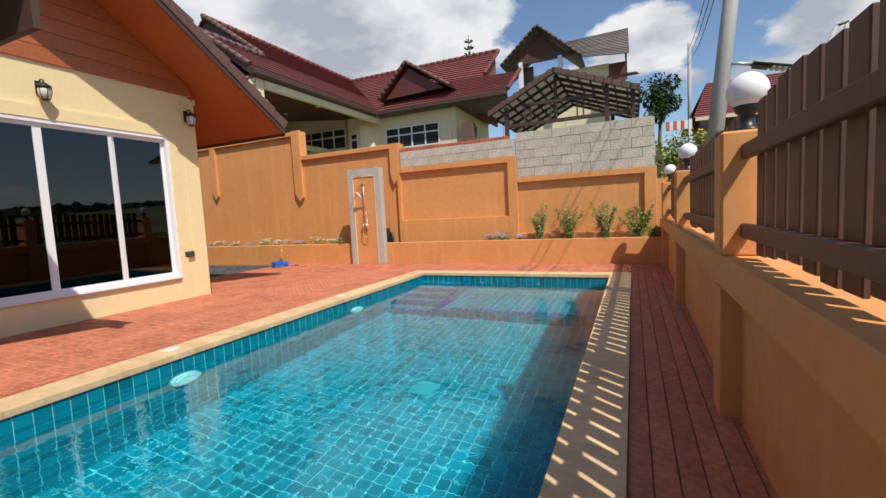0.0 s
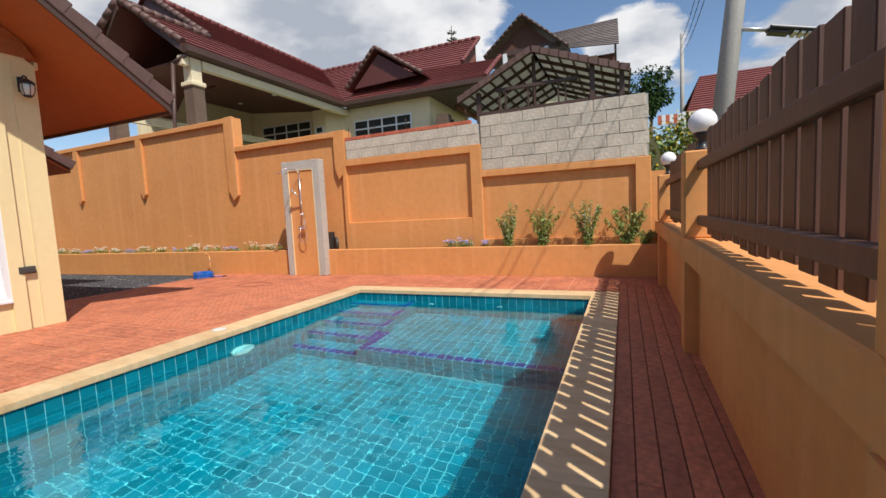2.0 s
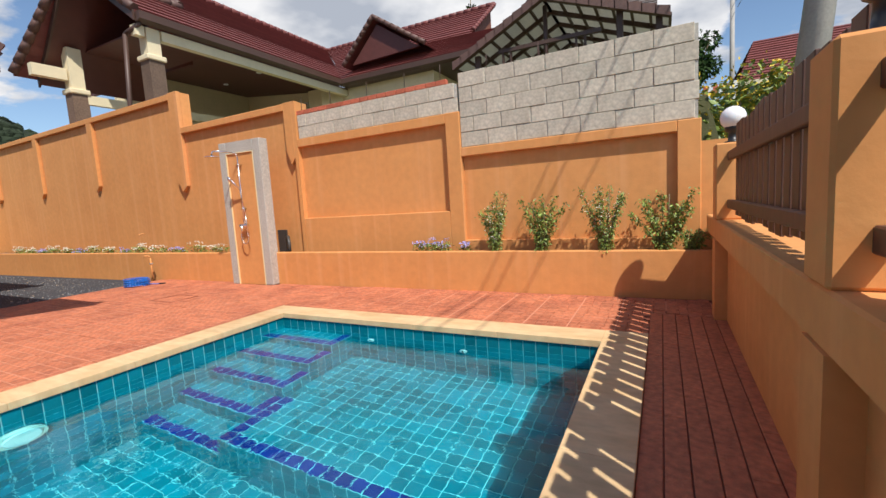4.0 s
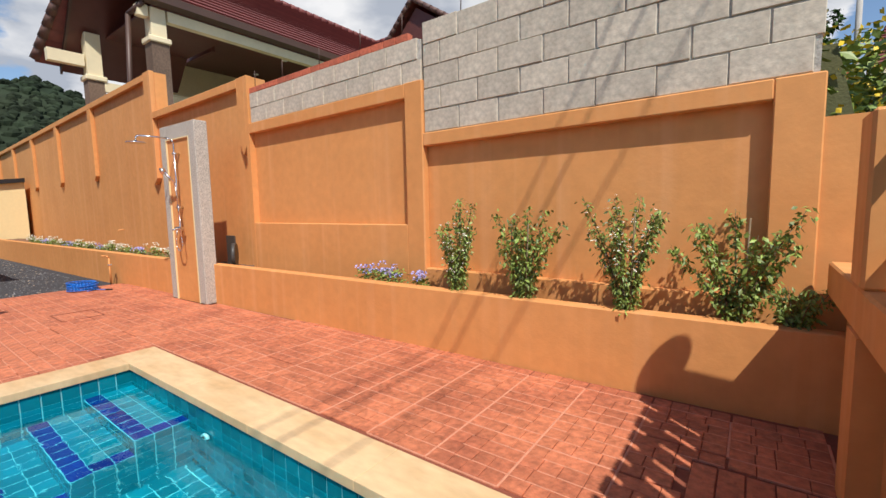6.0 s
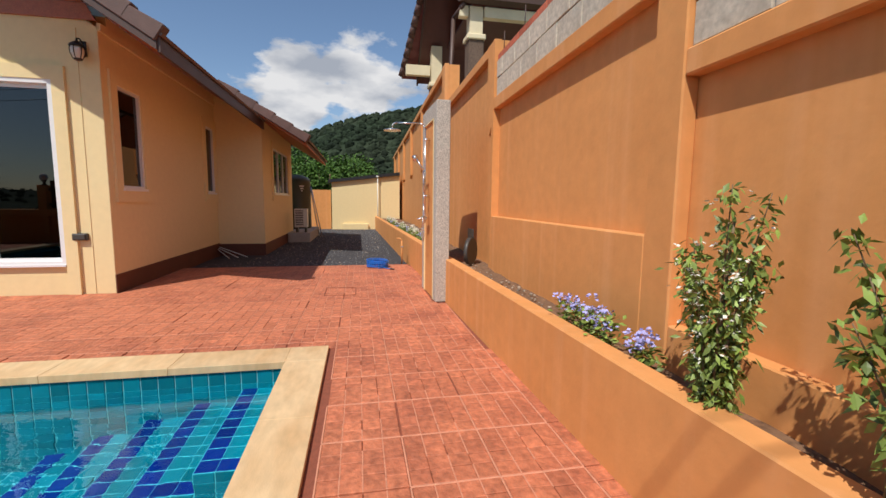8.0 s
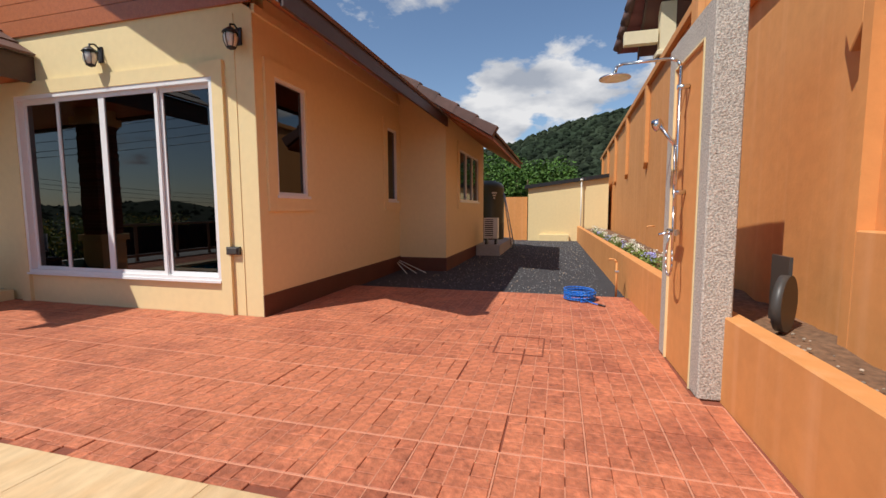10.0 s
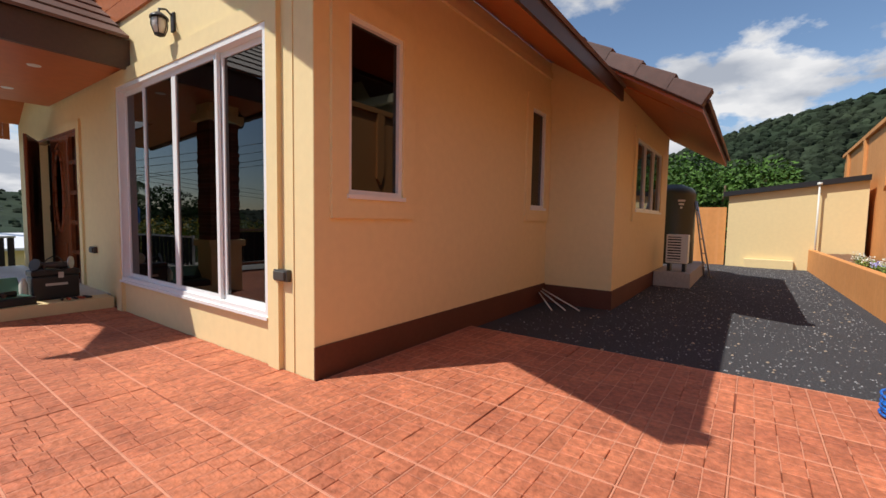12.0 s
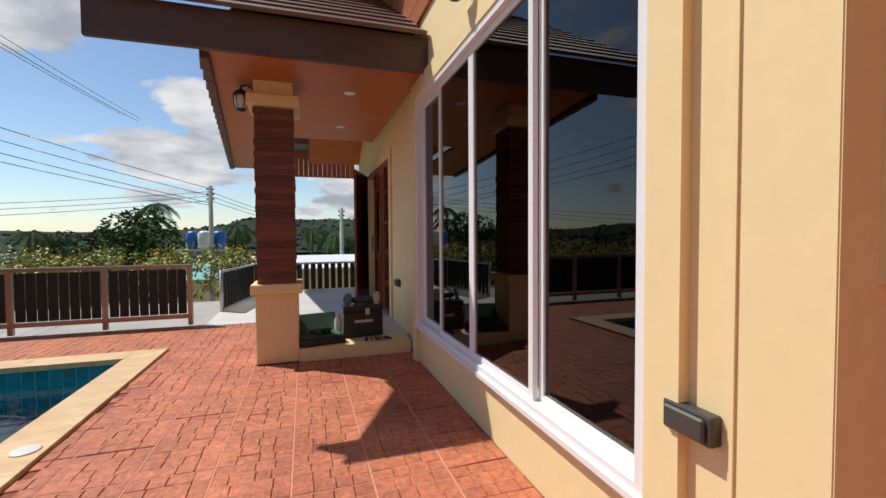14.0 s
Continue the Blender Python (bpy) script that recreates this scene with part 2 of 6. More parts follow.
M_GALV = mat("galvanised_steel", (0.55, 0.56, 0.57), 0.4, 0.6, grain=0.08)
M_COPPER = mat("copper_toned_steel", (0.42, 0.28, 0.21), 0.35, 0.6, grain=0.06)
M_NSOFFIT = mat("maroon_soffit_board", (0.115, 0.035, 0.026), 0.5, grain=0.1, gscale=5, stain=0.2)
M_NCREAM = mat("pale_cream_wall", (0.80, 0.69, 0.46), 0.7, grain=0.03, gscale=10, stain=0.2)
M_TOOL = mat("dark_green_plastic", (0.05, 0.13, 0.10), 0.4)
M_CEIL = mat("grey_fibre_sheet", (0.72, 0.71, 0.65), 0.9, grain=0.15, stain=0.4)
_n, _l = M_CEIL.node_tree.nodes, M_CEIL.node_tree.links
_tr = _n.new("ShaderNodeBsdfTranslucent")
_tr.inputs["Color"].default_value = (0.80, 0.79, 0.74, 1)
_mx = _n.new("ShaderNodeMixShader")
_mx.inputs[0].default_value = 0.30
_l.new(_n["Principled BSDF"].outputs[0], _mx.inputs[1])
_l.new(_tr.outputs[0], _mx.inputs[2])
_l.new(_mx.outputs[0], _n["Material Output"].inputs["Surface"])
M_GLOBE = mat("opal_glass", (0.86, 0.83, 0.84), 0.25)


def glass_mat(name, tint, through_it):
    m = bpy.data.materials.new(name)
    m.use_nodes = True
    n, l = m.node_tree.nodes, m.node_tree.links
    n.clear()
    o = n.new("ShaderNodeOutputMaterial")
    g = n.new("ShaderNodeBsdfGlossy")
    g.inputs["Roughness"].default_value = 0.01
    t = n.new("ShaderNodeBsdfTransparent")
    t.inputs["Color"].default_value = (*through_it, 1)
    f = n.new("ShaderNodeFresnel")
    f.inputs["IOR"].default_value = tint
    x = n.new("ShaderNodeMixShader")
    l.new(f.outputs[0], x.inputs[0])
    l.new(t.outputs[0], x.inputs[1])
    l.new(g.outputs[0], x.inputs[2])
    l.new(x.outputs[0], o.inputs["Surface"])
    return m


M_GLASS = glass_mat("tinted_glass", 1.75, (0.10, 0.09, 0.08))

M_WATER = bpy.data.materials.new("pool_water")
M_WATER.use_nodes = True
_n, _l = M_WATER.node_tree.nodes, M_WATER.node_tree.links
_b = _n["Principled BSDF"]
_b.inputs["Base Color"].default_value = (0.14, 0.84, 0.96, 1)
_b.inputs["Roughness"].default_value = 0.0
_b.inputs["IOR"].default_value = 1.33
_b.inputs["Transmission Weight"].default_value = 1.0
_tc = _n.new("ShaderNodeTexCoord")
_w1 = _n.new("ShaderNodeTexNoise")
_w1.inputs["Scale"].default_value, _w1.inputs["Detail"].default_value, _w1.inputs["Distortion"].default_value = 5.5, 3.0, 0.9
_l.new(_tc.outputs["Object"], _w1.inputs["Vector"])
_bp = _n.new("ShaderNodeBump")
_bp.inputs["Strength"].default_value, _bp.inputs["Distance"].default_value = 0.5, 0.008
_l.new(_w1.outputs["Fac"], _bp.inputs["Height"])
_l.new(_bp.outputs[0], _b.inputs["Normal"])


# ---- mesh helpers ----
def box(bm, x0, x1, y0, y1, z0, z1):
    vs = [bm.verts.new((x, y, z)) for z in (z0, z1) for y in (y0, y1) for x in (x0, x1)]
    for f in ((0, 2, 3, 1), (4, 5, 7, 6), (0, 1, 5, 4), (2, 6, 7, 3), (0, 4, 6, 2), (1, 3, 7, 5)):
        bm.faces.new([vs[k] for k in f])
    return bm


def prism(bm, poly, axis, a, b):
    """A flat outline, given in the two other axes in order, drawn out along axis from a to b."""
    def at(p, v):
        c = list(p)
        c.insert(axis, v)
        return c
    lo, hi = [bm.verts.new(at(p, a)) for p in poly], [bm.verts.new(at(p, b)) for p in poly]
    k = len(poly)
    bm.faces.new(lo)
    bm.faces.new(hi[::-1])
    for i in range(k):
        bm.faces.new((lo[i], hi[i], hi[(i + 1) % k], lo[(i + 1) % k]))
    return bm


def rod(bm, p, q, r0, r1=None, seg=10):
    p, q = Vector(p), Vector(q)
    d = q - p
    rot = d.to_track_quat("Z", "Y").to_matrix()
    rings = []
    for c, r in ((p, r0), (q, r0 if r1 is None else r1)):
        rings.append([bm.verts.new(c + rot @ Vector((r * math.cos(2 * math.pi * k / seg), r * math.sin(2 * math.pi * k / seg), 0))) for k in range(seg)])
    for k in range(seg):
        bm.faces.new((rings[0][k], rings[0][(k + 1) % seg], rings[1][(k + 1) % seg], rings[1][k])).smooth = True
    bm.faces.new(rings[0][::-1])
    bm.faces.new(rings[1])
    return bm


def lathe(bm, rows, seg=20, at=(0, 0, 0)):
    """Rows of (radius, height) turned round the upright axis."""
    rings = [[bm.verts.new((at[0] + r * math.cos(2 * math.pi * k / seg), at[1] + r * math.sin(2 * math.pi * k / seg), at[2] + z)) for k in range(seg)] for r, z in rows]
    for a, b in zip(rings, rings[1:]):
        for k in range(seg):
            bm.faces.new((a[k], a[(k + 1) % seg], b[(k + 1) % seg], b[k])).smooth = True
    bm.faces.new(rings[0][::-1])
    bm.faces.new(rings[-1])
    return bm


def tube(bm, pts, r, seg=8):
    for a, b in zip(pts, pts[1:]):
        rod(bm, a, b, r, r, seg)
    return bm


def bevel(bm, w, seg=1):
    bmesh.ops.bevel(bm, geom=bm.edges[:], offset=w, segments=seg, affect="EDGES", profile=0.5)
    return bm


def part(name, bm, material, parent=None, label="", keep=None):
    """Link a bmesh as one mesh object under parent."""
    if keep is None:
        bmesh.ops.recalc_face_normals(bm, faces=bm.faces[:])
    me = bpy.data.meshes.new(name)
    bm.to_mesh(me)
    bm.free()
    me.materials.append(material)
    ob = new(name, me)
    if parent is not None:
        ob.parent = parent
    if label:
        ob["label"] = label
    return ob


def thing(name, label, category, m=None, group="", kind=""):
    e = new(name)
    e.empty_display_size = 0.1
    if m is not None:
        e.matrix_world = m
    return tagged(e, label, category, group, kind)


def solid(name, bm, material, label, category="", kind="structure"):
    ob = part(name, bm, material)
    return tagged(ob, label, category, "", kind)


B = bmesh.new


# ---- plan ----
PX0, PX1, PY0, PY1 = -3.51, 0.06, 0.75, 7.97
COP = 0.30
WATER = -0.13
HX, HY = -6.42, 5.40
DECK_W, GRAVEL_W = -8.50, -17.2


# ---- ground ----
def height(x, y):
    h = -0.45
    if y > 10.95:
        h = 2.35 + min(0.05 * (y - 10.95), 3.0)
    if y < -3.5:
        h -= min((-3.5 - y) * 0.16, 5.0)
    if x > 1.1 and 10.95 < y < 20:
        h = 1.0 + 0.15 * (y - 10.95)
    r = math.hypot(x, y)
    if r > 60:
        h = h * max(0.0, 1 - (r - 60) / 60) - 5.0 * min(1, (r - 60) / 60)
    return h


def axis_steps():
    a = [-3000, -1500, -800, -400, -200, -120, -90, -70, -55, -45, -38, -32, -27, -23, -20, -17, -14, -11, -8, -5, -3.6, -3.4, -2, 0, 1.0, 1.3, 3, 6, 8.5, 10.9, 11.0, 12, 15, 19, 24, 30, 38, 48, 60, 80, 120, 200, 400, 800, 1500, 3000]
    return a


bm = B()
ax = axis_steps()
hole = lambda x, y: -4 < x < 0.3 and 0 < y < 8.5
rows = [[bm.verts.new((x, y, height(x, y) if abs(x) < 2999 else -5)) for x in ax] for y in ax]
for j in range(len(ax) - 1):
    for i in range(len(ax) - 1):
        bm.faces.new((rows[j][i], rows[j][i + 1], rows[j + 1][i + 1], rows[j + 1][i]))
ground = solid("ground", bm, M_GROUND, "rough green and brown land that falls away from the plot")
ground.location.z = -1.6
for v in ground.data.vertices:
    if v.co.y > 10.96:
        v.co.z += 1.6

# wooded hill to the west, low hills round the rest
bm = B()
prof = [(100, 4), (130, 4.5), (140, 5), (150, 6), (156, 7.4), (162, 9.7), (167, 11.6), (171, 11.5), (174, 10.8), (178, 9.8), (182, 8.8), (187, 7.2), (196, 5.6), (206, 4), (220, 2.2), (245, 2.0), (258, 1.6), (266, 2.0), (274, 1.9), (284, 0.8), (300, 0.6), (330, 0.6), (360, 1.5), (400, 3), (430, 4), (460, 6)]
grid = []
for k in range(241):
    az = 100 + 1.5 * k
    for (a0, e0), (a1, e1) in zip(prof, prof[1:]):
        if a0 <= az <= a1:
            el = e0 + (e1 - e0) * (az - a0) / (a1 - a0)
            break
    col = []
    for j in range(15):
        r = 170 + 30 * j
        f = min(1.0, j / 11.0)
        f = f * f * (3 - 2 * f)
        top = math.tan(radians(el)) * 500
        z = -6 + (top + 6) * f * (1 if j < 12 else 1 - 0.25 * (j - 11))
        a = radians(az)
        x, y = r * math.cos(a), r * math.sin(a)
        z += 10 * f * noise.noise((x * 0.012, y * 0.012, 3)) + 4.5 * noise.noise((x * 0.06, y * 0.06, 7)) * min(1, el / 5)
        col.append(bm.verts.new((x, y, z)))
    grid.append(col)
wood_pts = [[tuple(v.co) for v in c] for c in grid]
for a, b in zip(grid, grid[1:]):
    for j in range(14):
        bm.faces.new((a[j], b[j], b[j + 1], a[j + 1])).smooth = True
solid("backdrop", bm, M_HILL, "dark green wooded hills on the horizon")

woods_v, woods_f = [], []
rw = random.Random(21)
for k in range(15000):
    ci = rw.randrange(len(grid) - 1)
    if k % 3:
        ci = rw.randrange(12, 78)
    cj = rw.randrange(1, 13)
    a_, b2, fr = wood_pts[ci][cj], wood_pts[ci + 1][cj], rw.random()
    p = Vector(a_).lerp(Vector(b2), fr).lerp(Vector(wood_pts[ci][cj + 1]), rw.random())
    r = rw.uniform(1.8, 4.2) * (0.6 if 90 < ci < 160 else 1.0)
    k0 = len(woods_v)
    woods_v.append((p.x, p.y, p.z + r * 0.9))
    for q in range(5):
        a = q * 1.2566 + k
        woods_v.append((p.x + r * math.cos(a) * rw.uniform(0.7, 1.1), p.y + r * math.sin(a) * rw.uniform(0.7, 1.1), p.z + r * rw.uniform(0.1, 0.5)))
    for q in range(5):
        a = q * 1.2566 + k + 0.6
        woods_v.append((p.x + r * 0.8 * math.cos(a), p.y + r * 0.8 * math.sin(a), p.z - r * 0.8))
    for q in range(5):
        n_ = (q + 1) % 5
        woods_f += [(k0, k0 + 1 + q, k0 + 1 + n_), (k0 + 1 + q, k0 + 6 + q, k0 + 1 + n_), (k0 + 1 + n_, k0 + 6 + q, k0 + 6 + n_)]
wme = bpy.data.meshes.new("woods")
wme.from_pydata(woods_v, [], woods_f)
wme.update()
wme.materials.append(M_HILL)
tagged(new("woods", wme), "dark green woodland covering the distant hills", "trees", "", "stuff")

# deck base with the pool hole, as four slabs
bm = B()
D = -0.007
for x0, x1, y0, y1 in ((DECK_W, PX0 - 0.1, -0.98, 9.6), (PX1 + 0.1, 1.05, -0.98, 9.78), (PX0 - 0.1, PX1 + 0.1, PY1 + 0.1, 9.76), (PX0 - 0.1, PX1 + 0.1, -0.98, PY0 - 0.1)):
    box(bm, x0, x1, y0, y1, -0.40, D)
deck = solid("pavement", bm, M_JOINT, "red stamped concrete pool deck with pale joints")
bm = B()
box(bm, GRAVEL_W - 3, DECK_W, 3.0, 9.6, -0.40, -0.05)
gravel = solid("ground_gravel", bm, M_GRAVEL, "dark grey gravel yard beside the house")

# ---- pool ----
pool = thing("swimming_pool", "rectangular turquoise tiled swimming pool full of clear water", "swimming pool", pose(PX0, PY0, 0))
W, L = PX1 - PX0, PY1 - PY0
DEEP, SHELF_Z, STEP_X, STEP_D = -1.36, -0.88, 9 * W / 32, 0.324
SHELF_Y = L - 5 * STEP_D
STEP_Z = [-0.24, -0.45, -0.67, -0.88, -1.12]
t = 0.12
for name, dims in (("side_wall", (-t, 0, -t, L + t)), ("side_wall", (W, W + t, -t, L + t)), ("end_wall", (0, W, -t, 0)), ("end_wall", (0, W, L, L + t))):
    part(name, box(B(), *dims, DEEP - t, -0.03), M_GROUT, pool)
part("floor", box(B(), 0, W, 0, L, DEEP - t, DEEP), M_GROUT, pool)
part("shelf", box(B(), STEP_X, W, SHELF_Y, L, DEEP, SHELF_Z), M_GROUT, pool, "shallow tiled shelf under water")
for k in range(5):
    part("step", box(B(), 0, STEP_X, L - STEP_D * (k + 1), L - STEP_D * k, DEEP, STEP_Z[k]), M_GROUT, pool, "underwater step with a deep blue nosing")
bm = B()
nx, ny = 60, 120
wv = [[bm.verts.new((W * i / nx, L * j / ny, WATER)) for i in range(nx + 1)] for j in range(ny + 1)]
for j in range(ny):
    for i in range(nx):
        bm.faces.new((wv[j][i], wv[j][i + 1], wv[j + 1][i + 1], wv[j + 1][i])).smooth = True
water = part("water", bm, M_WATER, None, keep=True)
tagged(water, "clear rippled water filling the tiled pool", "", "", "structure")
water.location = (PX0, PY0, 0)
water.visible_shadow = False

# ---- north boundary wall (turned a little) ----
WN = pose(-5.2, 10.045, 0, 0, 0, -1.3)
WP = pose(-5.2, 10.11, 0, 0, 0, 1.3)
wall_n = thing("wall_north", "tall stepped orange rendered boundary wall with recessed panels", "", WN, kind="structure")
REC = 0.08


def wx(x):
    return x + 5.2


bm = B()
box(bm, wx(-2.00), wx(0.86), REC, 0.28, -0.4, 1.935)
box(bm, wx(0.86), wx(1.16), 0.02, 0.24, -0.4, 1.69)
box(bm, wx(-5.09), wx(-2.00), REC, 0.28, -0.4, 2.425)
box(bm, wx(-8.38), wx(-5.09), REC, 0.28, -0.4, 3.06)
box(bm, wx(-26.0), wx(-8.38), REC, 0.28, -0.4, 3.78)
part("panel", bm, M_ORANGE, wall_n)


def wbox(name, x0, x1, z0, z1, v0=0.0, v1=REC):
    b = box(B(), wx(x0), wx(x1), v0, v1, z0, z1)
    bevel(b, 0.008)
    return part(name, b, M_ORANGE, wall_n)


wbox("lower_panel", -2.00, 0.86, -0.4, 0.65)
wbox("lower_panel", -5.09, -2.22, -0.4, 1.07)
wbox("cap", -2.00, 0.63, 1.815, 1.935)
wbox("cap", -5.09, -2.22, 2.29, 2.425)
wbox("cap", -8.38, -5.37, 2.94, 3.06)
wbox("cap", -26.0, -8.69, 3.66, 3.78)
wbox("pilaster", 0.63, 0.86, 0.65, 1.935)
wbox("pilaster", -2.22, -2.00, -0.4, 2.43, -0.004)


def hanging(x0, x1, z0, z1):
    b = prism(B(), [(x0, z1), (x1, z1), (x1, z0 + 0.12), (x0 + (x1 - x0) * 0.5, z0), (x0, z0 + 0.25)], 1, 0.0, REC)
    bevel(b, 0.006)
    return part("pilaster", b, M_ORANGE, wall_n)


b = box(B(), wx(-5.17), wx(-5.09), 0.0, REC, -0.4, 3.07)
part("pilaster", b, M_ORANGE, wall_n)
hanging(wx(-5.37), wx(-5.17), 2.01, 3.07)
hanging(wx(-8.69), wx(-8.38), 1.75, 3.80)
for k in range(5):
    x = -12.13 - 3.17 * k
    hanging(wx(x - 0.12), wx(x + 0.12), 2.0, 3.665)

# planter along the wall
planter = thing("planter", "long low orange rendered planter filled with brown soil along the boundary wall", "planter", WP, kind="structure")
PLV = -0.56
for x0, x1 in ((-19.7, 1.05),):
    b = box(B(), wx(x0), wx(x1), PLV, PLV + 0.12, -0.4, 0.53)
    bevel(b, 0.008)
    part("front_wall", b, M_ORANGE, planter)
b = B()
n = 90
ws = [[b.verts.new((wx(-19.6) + 20.7 * i / n, PLV + 0.12 + (0.56 - 0.12 + 0.42) * j / 4, 0.44 + 0.045 * noise.noise((i * 0.9, j * 0.8, 1)))) for i in range(n + 1)] for j in range(5)]
for j in range(4):
    for i in range(n):
        b.faces.new((ws[j][i], ws[j][i + 1], ws[j + 1][i + 1], ws[j + 1][i])).smooth = True
part("soil", b, M_SOIL, planter)

# shower wall
shower = thing("shower_wall", "free-standing shower wall with pebble-wash frame and orange panel", "shower", pose(-6.27, 9.395, 0, 0, 0, 1.3))
SHW, SHH, SHD = 0.97, 2.42, 0.17
part("post", bevel(box(B(), 0, 0.17, 0, SHD, 0, SHH), 0.008), M_PEBBLE, shower)
part("post", bevel(box(B(), SHW - 0.17, SHW, 0, SHD, 0, SHH), 0.008), M_PEBBLE, shower)
part("lintel", box(B(), 0.17, SHW - 0.17, 0.001, SHD, SHH - 0.19, SHH - 0.002), M_PEBBLE, shower)
part("panel", box(B(), 0.17, SHW - 0.17, 0.012, SHD - 0.01, 0, SHH - 0.19), M_ORANGE, shower, "orange rendered panel")
for dims in ((0.165, 0.178, 0, SHH - 0.19), (SHW - 0.178, SHW - 0.165, 0, SHH - 0.19)):
    part("trim", box(B(), dims[0], dims[1], -0.006, 0.012, dims[2], dims[3]), M_CREAM, shower)
part("trim", box(B(), 0.178, SHW - 0.178, -0.006, 0.012, SHH - 0.20, SHH - 0.187), M_CREAM, shower)
SX = 0.50
fit_ = thing("shower_set", "chrome rain shower with overhead rose, riser rail, hand shower and hose", "shower", pose(-6.27, 9.395, 0, 0, 0, 1.3))
part("riser_rail", tube(B(), [(SX, -0.05, 0.95), (SX, -0.05, 2.16), (SX - 0.01, -0.07, 2.20), (SX - 0.02, -0.12, 2.22), (SX - 0.05, -0.42, 2.22), (SX - 0.055, -0.46, 2.205), (SX - 0.055, -0.47, 2.16)], 0.011), M_CHROME, fit_)
part("shower_rose", lathe(B(), [(0.012, 0.04), (0.03, 0.022), (0.105, 0.012), (0.11, 0.004), (0.108, 0.0)], 20, (SX - 0.055, -0.47, 2.12)), M_CHROME, fit_)
for z in (2.02, 1.30):
    part("bracket", rod(B(), (SX, 0.01, z), (SX, -0.07, z), 0.017, 0.017, 10), M_CHROME, fit_)
part("valve_body", rod(B(), (SX - 0.09, -0.06, 1.02), (SX + 0.09, -0.06, 1.02), 0.024, 0.024, 12), M_CHROME, fit_)
part("valve_lever", rod(B(), (SX, -0.06, 1.02), (SX, -0.15, 1.00), 0.012, 0.009, 8), M_CHROME, fit_)
part("hand_shower", rod(B(), (SX - 0.01, -0.07, 1.63), (SX - 0.10, -0.16, 1.80), 0.012, 0.016, 8), M_CHROME, fit_)
part("spray_head", rod(B(), (SX - 0.095, -0.14, 1.80), (SX - 0.125, -0.18, 1.785), 0.036, 0.044, 14), M_CHROME, fit_)
hp = [(SX + 0.02 + 0.075 * math.sin(a), -0.075, 1.20 - 0.42 * math.sin(a / 2) ** 2 * 1.0 + (0.40 * (a / 6.28) if a > 3.14 else 0)) for a in [0.35 * k for k in range(19)]]
part("hose", tube(B(), [(SX, -0.07, 1.63), (SX + 0.05, -0.075, 1.35)] + [(SX + 0.06 + 0.02 * math.cos(a), -0.08, 1.2) for a in (0,)] + [(SX + 0.02 + 0.085 * math.cos(a), -0.08, 0.83 + 0.12 * math.sin(a)) for a in [0.6 - 0.42 * k for k in range(11)]] + [(SX - 0.04, -0.07, 1.0)], 0.008, 6), M_CHROME, fit_)


# ---- east boundary wall ----
WE = pose(0.846, 2.95, 0, 0, 0, -0.5)
SP = 2.97
wall_e = thing("wall_east", "low orange rendered wall with pilasters, carrying a dark brown board fence", "", WE, kind="structure")
b = box(B(), 0.09, 0.40, -5.0, 6.9, -0.4, 0.72)
part("panel", b, M_ORANGE, wall_e)
b = box(B(), 0.0, 0.42, -5.0, 6.9, 0.72, 0.90)
bevel(b, 0.01)
part("beam", b, M_ORANGE, wall_e)
for y in (-SP, 0.0, SP, 2 * SP):
    b = box(B(), -0.006, 0.40, y, y + 0.22, 0.0, 0.72)
    part("pier", b, M_ORANGE, wall_e)
    b = box(B(), -0.006, 0.40, y, y + 0.22, 0.90, 1.56)
    bevel(b, 0.012)
    part("pilaster", b, M_ORANGE, wall_e)
fence = thing("board_fence", "dark brown upright board fence on two rails between orange pilasters", "fence", WE)
for y0 in (-SP, 0.0, SP):
    for z in (1.00, 1.41):
        b = box(B(), 0.082, 0.125, y0 + 0.215, y0 + SP + 0.005, z, z + 0.075)
        bevel(b, 0.006)
        part("rail", b, M_FENCE, fence)
    k = 0
    y = y0 + 0.25
    b = box(B(), 0.127, 0.147, 0, 0.125, 0.935, 1.69)
    bevel(b, 0.004)
    first = part("slat", b, M_FENCE, fence)
    first.location.y = y
    while y + 0.165 < y0 + SP - 0.11:
        y += 0.165
        c = first.copy()
        scene.collection.objects.link(c)
        c.location.y = y
        c.location.z = 0.015 * math.sin(y * 7)


# ---- house ----
def frame_strips(parent, x0, x1, z0, z1, w, d, put, material):
    """Four strips round an opening; put(bm, a0, a1, z0, z1, d0, d1) lays a box on the wall."""
    for a0, a1, c0, c1 in ((x0 - w, x0, z0 - w, z1 + w), (x1, x1 + w, z0 - w, z1 + w), (x0, x1, z1, z1 + w), (x0, x1, z0 - w, z0)):
        part("trim", put(B(), a0, a1, c0, c1, 0.0, d), material, parent)


house = thing("house", "cream single-storey house with brown tiled gable roof and timber-lined eaves", "", pose(HX, HY, 0), kind="structure")
T = 0.2


def wall_piece(*d):
    return part("wall", box(B(), *d), M_CREAM, house)


DY0, DY1, DZ0, DZ1 = 1.80 - HY, 4.88 - HY, 0.38, 2.65
SY = 1.6 - HY
wall_piece(-T, 0, DY1, -0.004, -0.1, 3.3)
wall_piece(-T, 0, SY, DY0, -0.1, 3.3)
wall_piece(-T, 0, DY0, DY1, -0.1, DZ0)
wall_piece(-T, 0, DY0, DY1, DZ1, 3.3)
part("gable_wall", prism(B(), [(-8.6, 3.3), (-0.004, 3.3), (-3.9, 5.7)], 0, -T, 0), M_CREAM, house)
